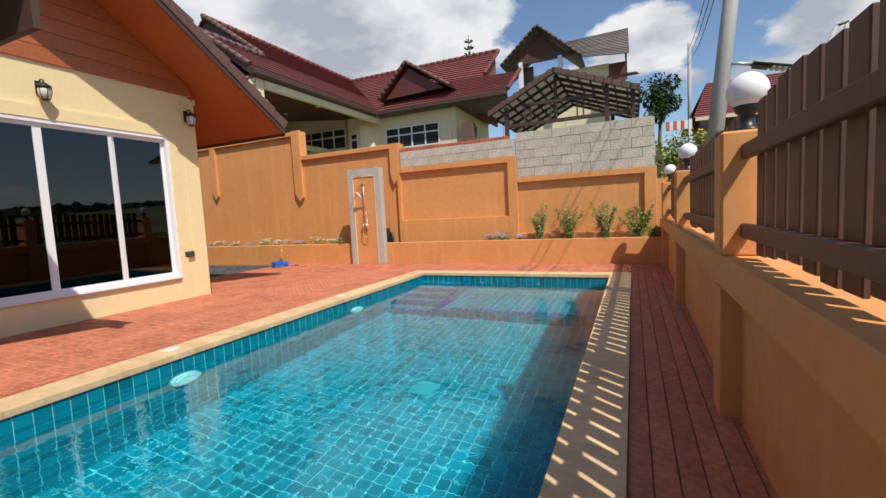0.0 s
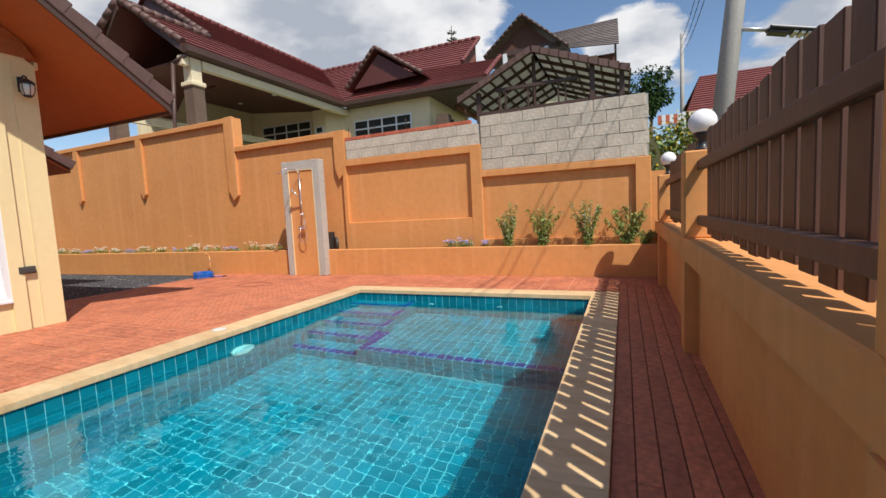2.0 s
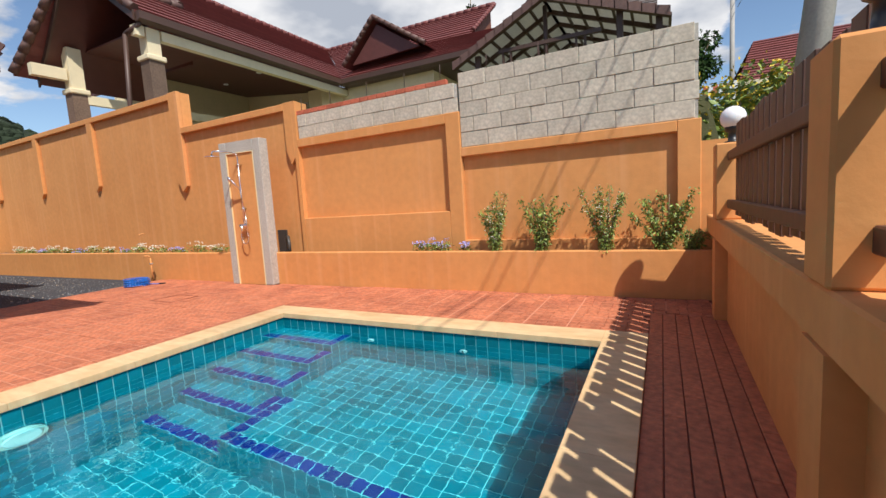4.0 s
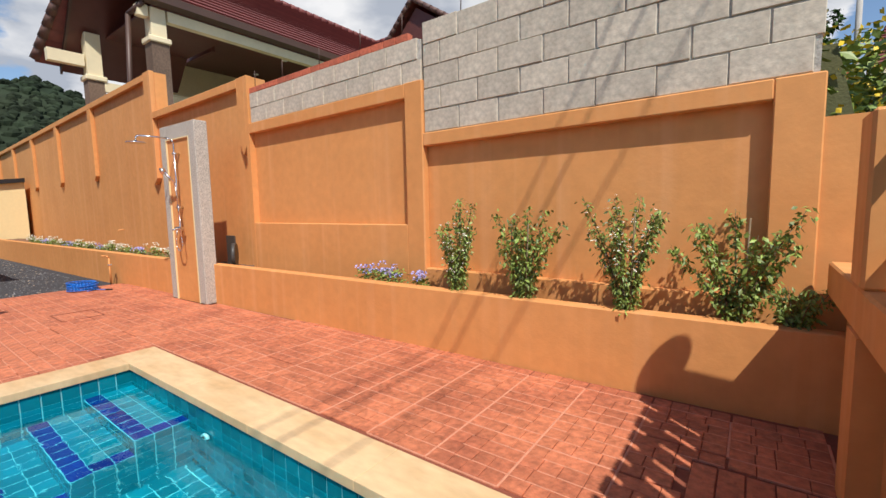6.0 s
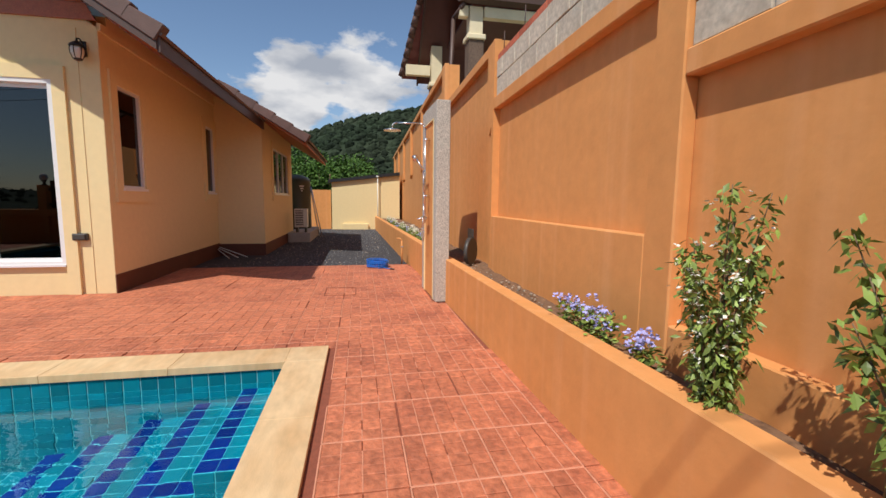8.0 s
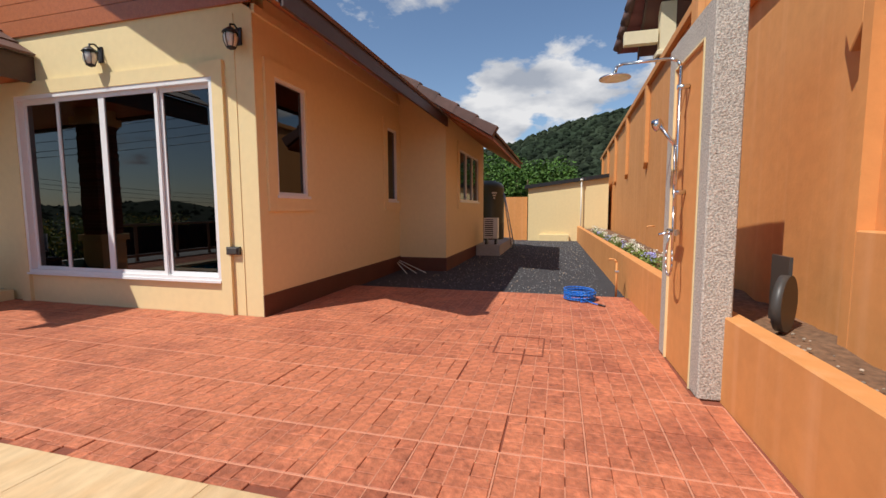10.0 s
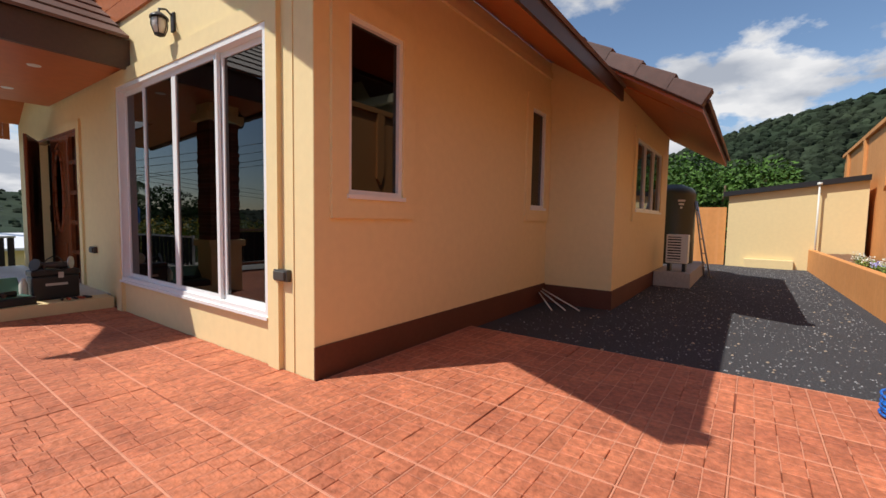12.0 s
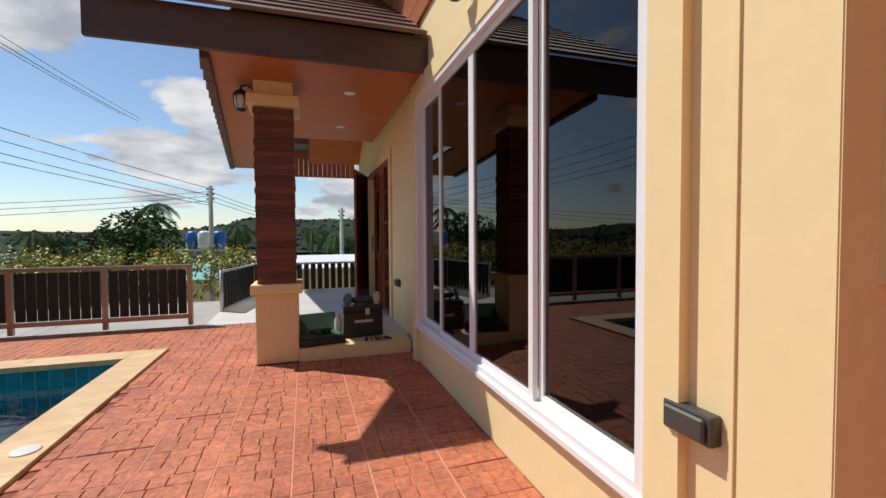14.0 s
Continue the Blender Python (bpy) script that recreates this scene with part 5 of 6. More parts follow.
for y in (5.62, 2.86):
    o = thing("pool_light", "round pale underwater pool light on the tiled wall", "light", pose(PX0 + 0.012, y - 0.03, -0.42))
    part("housing", rod(B(), (0, 0, 0), (0.05, 0, 0), 0.15, 0.14, 28), M_ACW, o)
    part("lens", rod(B(), (0.05, 0, 0), (0.062, 0, 0), 0.115, 0.10, 28), M_WHITE, o)
for x in (-2.24, -1.18):
    o = thing("return_jet", "small white round inlet on the tiled wall", "inlet", pose(x, PY1 - 0.012, -0.30))
    part("ring", rod(B(), (0, 0, 0), (0, -0.02, 0), 0.04, 0.035, 18), M_WHITE, o)
    part("eye", rod(B(), (0, -0.02, 0), (0, -0.026, 0), 0.015, 0.015, 12), M_BLACK, o)
o = thing("main_drain", "square pale drain cover on the pool floor", "drain", pose(-1.62, 4.12, DEEP + 0.007))
part("cover", bevel(box(B(), -0.13, 0.13, -0.13, 0.13, 0, 0.02), 0.006), mat("aqua_plastic", (0.06, 0.29, 0.33), 0.5), o)

# tools on the porch
o = thing("tool_case", "large black tool case with a carrying handle on the porch", "tool case", pose(-5.93, 1.0, 0.13, 0, 0, 4))
part("body", bevel(box(B(), -0.23, 0.22, -0.10, 0.10, 0.0, 0.29), 0.02, 2), M_BLACK, o)
part("lid", bevel(box(B(), -0.235, 0.225, -0.105, 0.105, 0.29, 0.36), 0.015, 2), M_BLACK, o)
part("handle", tube(B(), [(-0.08, 0, 0.36), (-0.07, 0, 0.40), (0.07, 0, 0.40), (0.08, 0, 0.36)], 0.012), M_DARKGREY, o)
part("latch", box(B(), -0.07, -0.02, 0.105, 0.115, 0.26, 0.33), M_GALV, o)
part("label", box(B(), -0.11, 0.10, 0.1005, 0.102, 0.17, 0.20), M_GALV, o, "pale plain label bar")
o = thing("angle_grinder", "black and silver power tools heaped on the tool case", "power tool", pose(-5.93, 1.0, 0.495))
part("body", rod(B(), (-0.14, 0.02, 0.045), (0.12, -0.02, 0.05), 0.042, 0.032, 12), M_DARKGREY, o)
part("disc", rod(B(), (-0.16, 0.02, 0.07), (-0.175, 0.03, 0.07), 0.075, 0.075, 18), M_GALV, o)
part("disc", rod(B(), (0.15, 0.0, 0.06), (0.165, 0.01, 0.065), 0.07, 0.07, 18), M_DARKGREY, o)
part("cable", tube(B(), [(0.1, 0, 0.05), (0.06, 0.05, 0.12), (-0.02, 0.03, 0.17), (-0.08, 0.0, 0.12), (-0.1, 0.05, 0.06)], 0.006, 6), M_BLACK, o)
o = thing("drill_case", "open green drill case holding tools on the porch edge", "tool case", pose(-5.46, 1.22, 0.132, 0, 0, 12))
part("tray", bevel(box(B(), -0.24, 0.24, -0.14, 0.14, 0.0, 0.09), 0.02, 2), M_BLACK, o)
part("liner", bevel(box(B(), -0.21, 0.21, -0.11, 0.11, 0.085, 0.10), 0.006), M_TOOL, o)
ld = part("lid", bevel(box(B(), -0.24, 0.24, -0.02, 0.02, 0.0, 0.27), 0.015, 2), M_TOOL, o)
ld.matrix_basis = pose(0, -0.16, 0.05, 35, 0, 0)
part("drill", rod(B(), (-0.10, 0.02, 0.13), (0.12, 0.0, 0.13), 0.032, 0.022, 12), M_BLACK, o)
part("grip", rod(B(), (0.0, 0.01, 0.13), (0.03, 0.09, 0.12), 0.02, 0.02, 10), M_BLACK, o)
o = thing("water_bottle", "clear plastic bottle standing beside the tool case", "bottle", pose(-5.66, 1.02, 0.13))
part("body", lathe(B(), [(0.04, 0), (0.042, 0.02), (0.042, 0.2), (0.018, 0.26), (0.016, 0.28)], 16), M_ACW, o)
o = thing("glove_pile", "red and black work gloves on the porch edge", "gloves", pose(-6.05, 1.26, 0.132))
for k in range(5):
    part("finger", rod(B(), (-0.1 + 0.05 * k, 0.0, 0.02), (-0.16 + 0.07 * k, 0.08, 0.018), 0.018, 0.012, 8), M_BRICK if k % 2 else M_BLACK, o)
o = thing("dark_cap", "small black cap lying on the red deck", "cap", pose(-4.86, 0.35, 0.0))
part("crown", lathe(B(), [(0.075, 0.004), (0.07, 0.03), (0.045, 0.05), (0.01, 0.055)], 14), M_BLACK, o)
part("peak", bevel(box(B(), -0.05, 0.05, 0.05, 0.13, 0.003, 0.01), 0.003), M_BLACK, o)
for x, y in ((-5.80, 1.25), (-5.82, -0.25)):
    o = thing("downlight", "small round recessed light in the porch ceiling", "light", pose(x, y, 2.837))
    part("ring", lathe(B(), [(0.06, -0.006), (0.065, 0.0), (0.05, 0.002)], 20), M_WHITE, o)

# rear fence by the porch
rf = thing("steel_fence", "steel framed fence behind the porch, back-lit shade in the colour of its dark boards", "fence", pose(0, 0, 0))
for (xa, ya), (xb, yb) in (((-6.40, -3.78), (-4.28, -3.78)), ((-4.28, -3.78), (-3.95, -2.05))):
    ln = math.hypot(xb - xa, yb - ya)
    ux, uy = (xb - xa) / ln, (yb - ya) / ln
    k = int(ln / 0.14)
    for i in range(k):
        s_ = (i + 0.5) * ln / k
        x, y = xa + ux * s_, ya + uy * s_
        sl_ = part("board", box(B(), -0.05, 0.05, -0.01, 0.01, 0.0, 0.62), M_BACKLITBOARD, rf)
        sl_.matrix_basis = pose(x, y, 0.06, 0, 0, math.degrees(math.atan2(uy, ux)))
    for z in (0.04, 0.69):
        part("rail", rod(B(), (xa, ya, z), (xb, yb, z), 0.022, 0.022, 6), M_GALV, rf)
    part("post", rod(B(), (xb, yb, -0.1), (xb, yb, 0.72), 0.028, 0.028, 8), M_GALV, rf)
solid("kerb_wall", box(B(), -6.6, -3.8, -4.1, -3.85, -1.5, 0.02), M_CREAM, "low cream retaining kerb under the fence")
solid("drive", box(B(), -3.9, 2.0, -4.2, -0.98, -1.4, -0.10), M_CONC, "pale grey concrete drive below the gate")


# ---- plants ----
def leaf_bm(b, p, d, ln, wd, rs):
    d = Vector(d).normalized()
    s_ = d.cross(Vector((rs.uniform(-1, 1), rs.uniform(-1, 1), rs.uniform(0.2, 1.4)))).normalized()
    p = Vector(p)
    mid = p + d * ln * 0.5 - Vector((0, 0, 0.06 * ln))
    v = [b.verts.new(x) for x in (p, mid + s_ * wd * 0.5, p + d * ln - Vector((0, 0, 0.2 * ln)), mid - s_ * wd * 0.5, mid + Vector((0, 0, 0.10 * wd)))]
    b.faces.new((v[0], v[1], v[4]))
    b.faces.new((v[1], v[2], v[4]))
    b.faces.new((v[2], v[3], v[4]))
    b.faces.new((v[3], v[0], v[4]))


def bush(m, seed, stems, h, spread, leaves, petals, label, stake=0, lf=(0.046, 0.021)):
    rs = random.Random(seed)
    o = thing("shrub", label, "shrub", m, "shrubs in the planter")
    stem_b, leaf_b, pet_b = B(), B(), B()
    for s_ in range(stems):
        a = 2 * math.pi * s_ / stems + rs.uniform(-0.4, 0.4)
        hh = h * rs.uniform(0.62, 1.0)
        tip = Vector((math.cos(a) * spread * rs.uniform(0.5, 1), math.sin(a) * spread * 0.55 * rs.uniform(0.3, 1), hh))
        prev = Vector((math.cos(a) * 0.02, math.sin(a) * 0.02, -0.03))
        base = prev.copy()
        for k in range(1, 8):
            f = k / 7
            q = Vector((base.x + (tip.x - base.x) * f ** 1.5, base.y + (tip.y - base.y) * f ** 1.5, hh * f))
            rod(stem_b, prev, q, 0.006 * (1.15 - f) + 0.0015, 0.006 * (1.05 - f) + 0.001, 5)
            if k >= 1:
                for _ in range(int(leaves * 2.0 / stems / 7) + 1):
                    c = prev.lerp(q, rs.random()) + Vector((rs.gauss(0, 0.022), rs.gauss(0, 0.022), rs.gauss(0, 0.02)))
                    ang = rs.uniform(0, 6.28)
                    leaf_bm(leaf_b, c, (math.cos(ang), math.sin(ang), rs.uniform(-1.5, 0.25)), lf[0] * rs.uniform(0.5, 1.0), lf[1] * rs.uniform(0.5, 1.0), rs)
                    if petals and rs.random() < petals and f > 0.45:
                        for w_ in range(3):
                            leaf_bm(pet_b, c + Vector((rs.gauss(0, 0.01), rs.gauss(0, 0.01) - 0.02, 0.01)), (rs.uniform(-1, 1), -1, rs.uniform(-0.5, 1)), 0.018, 0.013, rs)
            prev = q
    tagged(part("branchwork", stem_b, M_STEM, o), kind="stuff")
    tagged(part("leaves", leaf_b, M_GREEN, o), kind="stuff")
    if petals:
        tagged(part("petals", pet_b, M_WPETAL, o, "small cream-white flowers"), kind="stuff")
    for k in range(stake):
        part("stake", rod(B(), (0.03 - 0.1 * k, -0.04, -0.05), (0.05 - 0.14 * k, -0.02, h * 0.85), 0.005, 0.005, 6), M_STEM, o)
    return o


bush(pose(-1.47, 9.74, 0.46), 1, 10, 0.86, 0.20, 1250, 0.06, "tall slender green shrub with small cream flowers in the planter", 1)
bush(pose(-0.86, 9.745, 0.47), 2, 10, 0.74, 0.34, 1150, 0.0, "bright green leafy shrub in the planter", 2, (0.052, 0.025))
bush(pose(-0.11, 9.74, 0.46), 3, 9, 0.84, 0.32, 1200, 0.06, "green shrub with white blossom tied to a stake", 1)
bush(pose(0.50, 9.79, 0.46), 4, 8, 0.80, 0.40, 1000, 0.0, "spreading light green shrub at the planter end", 1, (0.052, 0.025))
bush(pose(0.78, 9.80, 0.46), 5, 7, 0.34, 0.18, 420, 0.0, "low dark green shrub in the planter corner", 0)


def flowers(x0, x1, y, n, seed, label, up=1.0):
    rs = random.Random(seed)
    o = thing("flower_clump", label, "flowers", pose((x0 + x1) / 2, y, 0.46), "flower clumps in the planter")
    lb, pb = B(), B()
    for k in range(n):
        x = rs.uniform(x0, x1) - (x0 + x1) / 2
        for _ in range(16):
            leaf_bm(lb, (x + rs.gauss(0, 0.03), rs.gauss(0, 0.035), rs.uniform(0.0, 0.12 * up)), (rs.uniform(-1, 1), rs.uniform(-1, 1), rs.uniform(-0.2, 0.8)), 0.045, 0.022, rs)
        if rs.random() < 0.7:
            hx, hy, hz = x + rs.gauss(0, 0.02), rs.gauss(0, 0.035) - 0.02, rs.uniform(0.08, 0.17) * up
            for _ in range(14):
                u, w_ = rs.uniform(0, 6.28), rs.uniform(-0.2, 1)
                leaf_bm(pb, (hx + 0.02 * math.cos(u), hy + 0.02 * math.sin(u), hz + 0.015 * w_), (math.cos(u), math.sin(u), w_), 0.024, 0.02, rs)
    tagged(part("leaves", lb, M_GREEN, o), kind="stuff")
    tagged(part("petals", pb, M_FLOWER if seed < 10 or seed % 3 == 0 else M_WPETAL, o, "clustered small petals"), kind="stuff")
    return o


flowers(-2.72, -2.18, 9.80, 34, 1, "pale blue flowering plants in a low clump in the planter", 1.35)
flowers(-2.04, -1.84, 9.80, 9, 4, "small blue flowers beside the planter lip")
for k in range(14):
    x = -7.0 - 0.62 * k
    flowers(x - 0.26, x + 0.22, 9.76 + 0.022 * (x + 5.2), 17, 10 + k, "low row flowers blue and white" if k % 3 else "low white flowers in the planter row", 1.25 + 0.3 * math.sin(k * 2.1))
rs = random.Random(8)
b = B()
for k in range(300):
    x = rs.uniform(-17, -6.9) if rs.random() < 0.75 else rs.uniform(-5.4, -2.9)
    y = 9.68 + 0.022 * (x + 5.2) + rs.uniform(0.0, 0.22)
    r = rs.uniform(0.006, 0.018)
    lathe(b, [(r * 0.5, 0), (r, r * 0.4), (r * 0.7, r * 0.9), (r * 0.2, r)], 5, (x, y, 0.46))
for k in range(330):
    x, y = rs.uniform(-16.5, -8.6), rs.uniform(6.2, 9.2)
    r = rs.uniform(0.006, 0.02)
    lathe(b, [(r * 0.6, 0), (r, r * 0.4), (r * 0.5, r * 0.8)], 5, (x, y, -0.052))
tagged(part("stones", b, mat("earthy_pebble", (0.34, 0.27, 0.20), 0.9, grain=0.2, vary=0.4)), "pale grey stones scattered on the planter soil", "stones", "", "stuff")
b = B()
for k in range(6400):
    x, y = rs.uniform(-19.5, -8.55), rs.uniform(6.3, 9.25)
    if x > -10.2 and rs.random() < 0.5:
        y = rs.uniform(5.6, 9.25)
    r = rs.uniform(0.006, 0.016)
    z = -0.052
    v = [b.verts.new((x + r * math.cos(a + k), y + r * math.sin(a + k), z)) for a in (0, 2.1, 4.2)] + [b.verts.new((x, y, z + r * 0.9))]
    b.faces.new((v[0], v[1], v[3]))
    b.faces.new((v[1], v[2], v[3]))
    b.faces.new((v[2], v[0], v[3]))
tagged(part("gravel", b, mat("loose_gravel", (0.17, 0.17, 0.175), 0.8, grain=0.4, vary=0.85)), "loose dark grey gravel in the side yard", "gravel", "", "stuff")


def crown_mesh(seed, r, h, n, size, dense=0.8):
    """Leaf clumps gathered round several limb ends; uneven, with gaps."""
    rs = random.Random(seed)
    b = B()
    cl = []
    for k in range(14):
        a, u = rs.uniform(0, 6.28), rs.uniform(0.0, 1) ** 0.5
        cl.append((Vector((r * 0.72 * u * math.cos(a), r * 0.72 * u * math.sin(a), h * (0.35 + 0.55 * rs.random()))), r * rs.uniform(0.28, 0.46)))
    for k in range(n):
        c, cr = cl[rs.randrange(len(cl))]
        d = Vector((rs.gauss(0, 1), rs.gauss(0, 1), rs.gauss(0, 0.8))).normalized()
        p = c + d * cr * rs.uniform(dense, 1.05)
        leaf_bm(b, p, d + Vector((rs.uniform(-0.8, 0.8), rs.uniform(-0.8, 0.8), rs.uniform(-0.9, 0.4))), size * rs.uniform(0.6, 1.4), size * 0.6, rs)
    return b, cl


def tree(m, seed, r, h, n, size, label, material=None):
    o = thing("tree", label, "tree", m)
    b, cl = crown_mesh(seed, r, h, n, size)
    tagged(part("crown", b, material or M_DGREEN, o), kind="stuff")
    tr = B()
    rod(tr, (0, 0, -1.5), (0.1, 0, h * 0.4), 0.06 * r + 0.05, 0.04 * r + 0.03, 8)
    for c, cr in cl[:7]:
        rod(tr, (0.1, 0, h * 0.36), c, 0.03 * r + 0.02, 0.012 * r, 6)
    part("trunk", tr, M_STEM, o)
    return o


def palm(m, h, seed, label):
    rs = random.Random(seed)
    o = thing("palm_tree", label, "palm", m)
    part("trunk", tube(B(), [(0.25 * math.sin(k * 0.25), 0, h * k / 8) for k in range(9)], 0.13, 8), M_STEM, o)
    tx = 0.25 * math.sin(2.0)
    for k in range(15):
        a = 2.4 * k
        up = rs.uniform(-0.1, 0.9)
        f = B()
        prev = Vector((tx, 0, h))
        for i in range(1, 17):
            s_ = i / 16
            q = Vector((tx + 2.1 * s_ * math.cos(a), 2.1 * s_ * math.sin(a), h + up * 1.4 * s_ - 1.9 * s_ * s_))
            rod(f, prev, q, 0.02, 0.016, 3)
            for sg in (-1, 1):
                for u in (0.25, 0.75):
                    side = Vector((-math.sin(a) * sg, math.cos(a) * sg, -0.75)).normalized() + (q - prev).normalized() * 0.5
                    c = prev.lerp(q, u)
                    e = [f.verts.new(x) for x in (c, c + (q - prev) * 0.42, c + side * (0.62 * math.sin(0.35 + 2.5 * s_)))]
                    f.faces.new(e)
            prev = q
        part("frond", f, M_DGREEN, o)
    return o


GT = "broad leafy green tree beyond the boundary"
w1 = tree(pose(-24.0, 6.9, -0.5), 1, 2.4, 3.5, 4600, 0.17, "dense green fruit tree behind the shed", M_MGREEN)
for k, (x, y, s_) in enumerate(((-23.2, 4.6, 0.95), (-23.5, 2.2, 1.1), (-24.5, 7.4, 1.0), (-26.5, 6.5, 1.15), (-22.5, -0.8, 1.15), (-30, 3, 1.4), (-29, 7.0, 1.2), (-27, -2, 1.2))):
    c = copy_thing(w1, pose(x, y, -0.4, 0, 0, 70 * k))
    c.scale = (s_, s_, s_)
tree(pose(2.05, 32.5, 5.5), 5, 1.35, 4.0, 2200, 0.22, "rounded green tree beside the upper house")
o = tree(pose(1.9, 12.2, 1.1), 6, 0.75, 1.75, 1500, 0.10, "yellow-flowering green shrub behind the boundary wall", M_GREEN)
b, _ = crown_mesh(6, 0.80, 1.86, 600, 0.07)
tagged(part("petals", b, M_YPETAL, o, "bright yellow petals"), kind="stuff")
o2 = copy_thing(o, pose(1.15, 12.6, 1.0, 0, 0, 80))
copy_thing(o, pose(0.75, 11.5, 0.75, 0, 0, 140))
o3 = copy_thing(o, pose(2.7, 12.9, 1.1, 0, 0, 200))
con = thing("conifer", "tall narrow dark conifer behind the roofs", "tree", pose(-12.2, 36, 8.9))
b = B()
rs = random.Random(9)
for i in range(13):
    z, r = 0.55 * i, 1.25 * (1 - i / 14)
    for k in range(9):
        a = k * 0.7 + i
        e = Vector((r * math.cos(a), r * math.sin(a), z - 0.12 + 0.25))
        for j in range(7):
            leaf_bm(b, Vector((0, 0, z)).lerp(e, (j + 1) / 7), (math.cos(a) + rs.uniform(-0.6, 0.6), math.sin(a) + rs.uniform(-0.6, 0.6), 0.5), 0.30, 0.10, rs)
tagged(part("branches", b, M_DGREEN, con), kind="stuff")
part("trunk", rod(B(), (0, 0, -6), (0, 0, 7.3), 0.14, 0.03, 8), M_STEM, con)

# trees south of the plot
big = tree(pose(3.6, -21.5, -4.0), 7, 2.7, 6.9, 5200, 0.26, "large dark green spreading tree beyond the road")
south = [(0.5, -27, 0.8), (9, -22, 0.55), (14, -26, 0.6), (-6, -30, 0.6), (-9.5, -26, 0.55), (-13, -34, 0.7), (20, -34, 0.75), (-18, -40, 0.8), (26, -28, 0.6), (13, -46, 0.8), (-10, -48, 0.9), (3, -55, 1.0), (22, -55, 1.0), (34, -45, 0.9), (-24, -36, 0.8), (-4.5, -24, 0.42)]
for k, (x, y, s_) in enumerate(south):
    c = copy_thing(big, pose(x, y, -4.3, 0, 0, 53 * k))
    c.scale = (s_ * 1.15, s_ * 1.15, s_ * 0.9)
p = palm(pose(7.9, -41, -5.0), 9.3, 1, "tall coconut palm with drooping fronds")
copy_thing(p, pose(8.8, -44, -6.2, 0, 0, 40))
copy_thing(p, pose(-6.0, -38, -7.4, 0, 0, 90))
copy_thing(p, pose(1.2, -42, -7.0, 0, 0, 120))
copy_thing(p, pose(-8.5, -37, -8.0, 0, 0, 10))
copy_thing(p, pose(19, -44, -7.6, 0, 0, 150))
for k, (x, y) in enumerate(((-1.0, -5.2), (-2.3, -5.4), (0.6, -5.6), (-3.6, -5.6), (2.0, -5.4))):
    copy_thing(o, pose(x, y, -0.72, 0, 0, 60 * k))

# water tanks, roofs and poles to the south
st = thing("tank_stand", "galvanised stand carrying water tanks", "tank stand", pose(-0.95, -16, 0))
part("platform", box(B(), -0.9, 0.9, -0.6, 0.6, 0.62, 0.70), M_GALV, st)
for x in (-0.8, 0.8):
    for y in (-0.5, 0.5):
        part("leg", rod(B(), (x, y, -3.5), (x, y, 0.62), 0.04, 0.04, 6), M_GALV, st)
part("brace", rod(B(), (-0.8, 0.5, -0.6), (0.8, 0.5, 0.6), 0.02, 0.02, 6), M_GALV, st)
for x, mt, lb in ((-0.62, M_TANKBLUE, "blue plastic water tank on the stand"), (0.45, M_TANKBLUE, "blue plastic water tank on the stand"), (-0.08, M_ACW, "pale grey water tank on the stand")):
    q = thing("storage_tank", lb, "water tank", pose(-0.95 + x, -16 + (0.3 if mt is M_ACW else 0), 0.70))
    part("body", lathe(B(), [(0.28, 0), (0.29, 0.1), (0.28, 0.35), (0.29, 0.4), (0.28, 0.72), (0.2, 0.8), (0.08, 0.84)], 20), mt, q)
q = thing("metal_roof_building", "long low building with a pale metal roof", "building", pose(0, 0, 0))
part("wall", box(B(), -12, -2.8, -17.5, -13.5, -4, -0.15), M_CREAM, q)
part("roof", prism(B(), [(-17.8, -0.2), (-13.2, -0.2), (-13.2, -0.12), (-15.5, 0.35), (-17.8, -0.12)], 0, -12.2, -2.6), M_WHITE, q)
q = thing("green_roof_building", "small building with a teal metal roof", "building", pose(0, 0, 0))
part("wall", box(B(), -2.2, 0.4, -20.5, -18.5, -5, -0.9), M_CREAM, q)
part("roof", prism(B(), [(-20.8, -0.9), (-18.2, -0.9), (-19.5, -0.1)], 0, -2.5, 0.7), M_TEALROOF, q)
for x, y, z1 in ((-1.32, -15.6, 3.55), (-7.1, -16, 2.65)):
    q = thing("utility_pole", "pale concrete utility pole with insulators and cables", "utility pole", pose(x, y, -5))
    part("shaft", rod(B(), (0, 0, 0), (0, 0, z1 + 5), 0.13, 0.09, 8), M_CONC, q)
    for k in range(3):
        part("insulator", rod(B(), (-0.16, 0, z1 + 4.85 - 0.22 * k), (0.16, 0, z1 + 4.85 - 0.22 * k), 0.035, 0.035, 8), M_BLACK, q)


def cable(p, q, sag, r=0.012):
    p, q = Vector(p), Vector(q)
    pts = []
    for k in range(15):
        f = k / 14
        v = p.lerp(q, f)
        v.z -= sag * 4 * f * (1 - f)
        pts.append(tuple(v))
    o_ = part("cable", tube(B(), pts, r, 5), M_BLACK)
    return tagged(o_, "black overhead power cable between utility poles", "cable", "overhead cables")


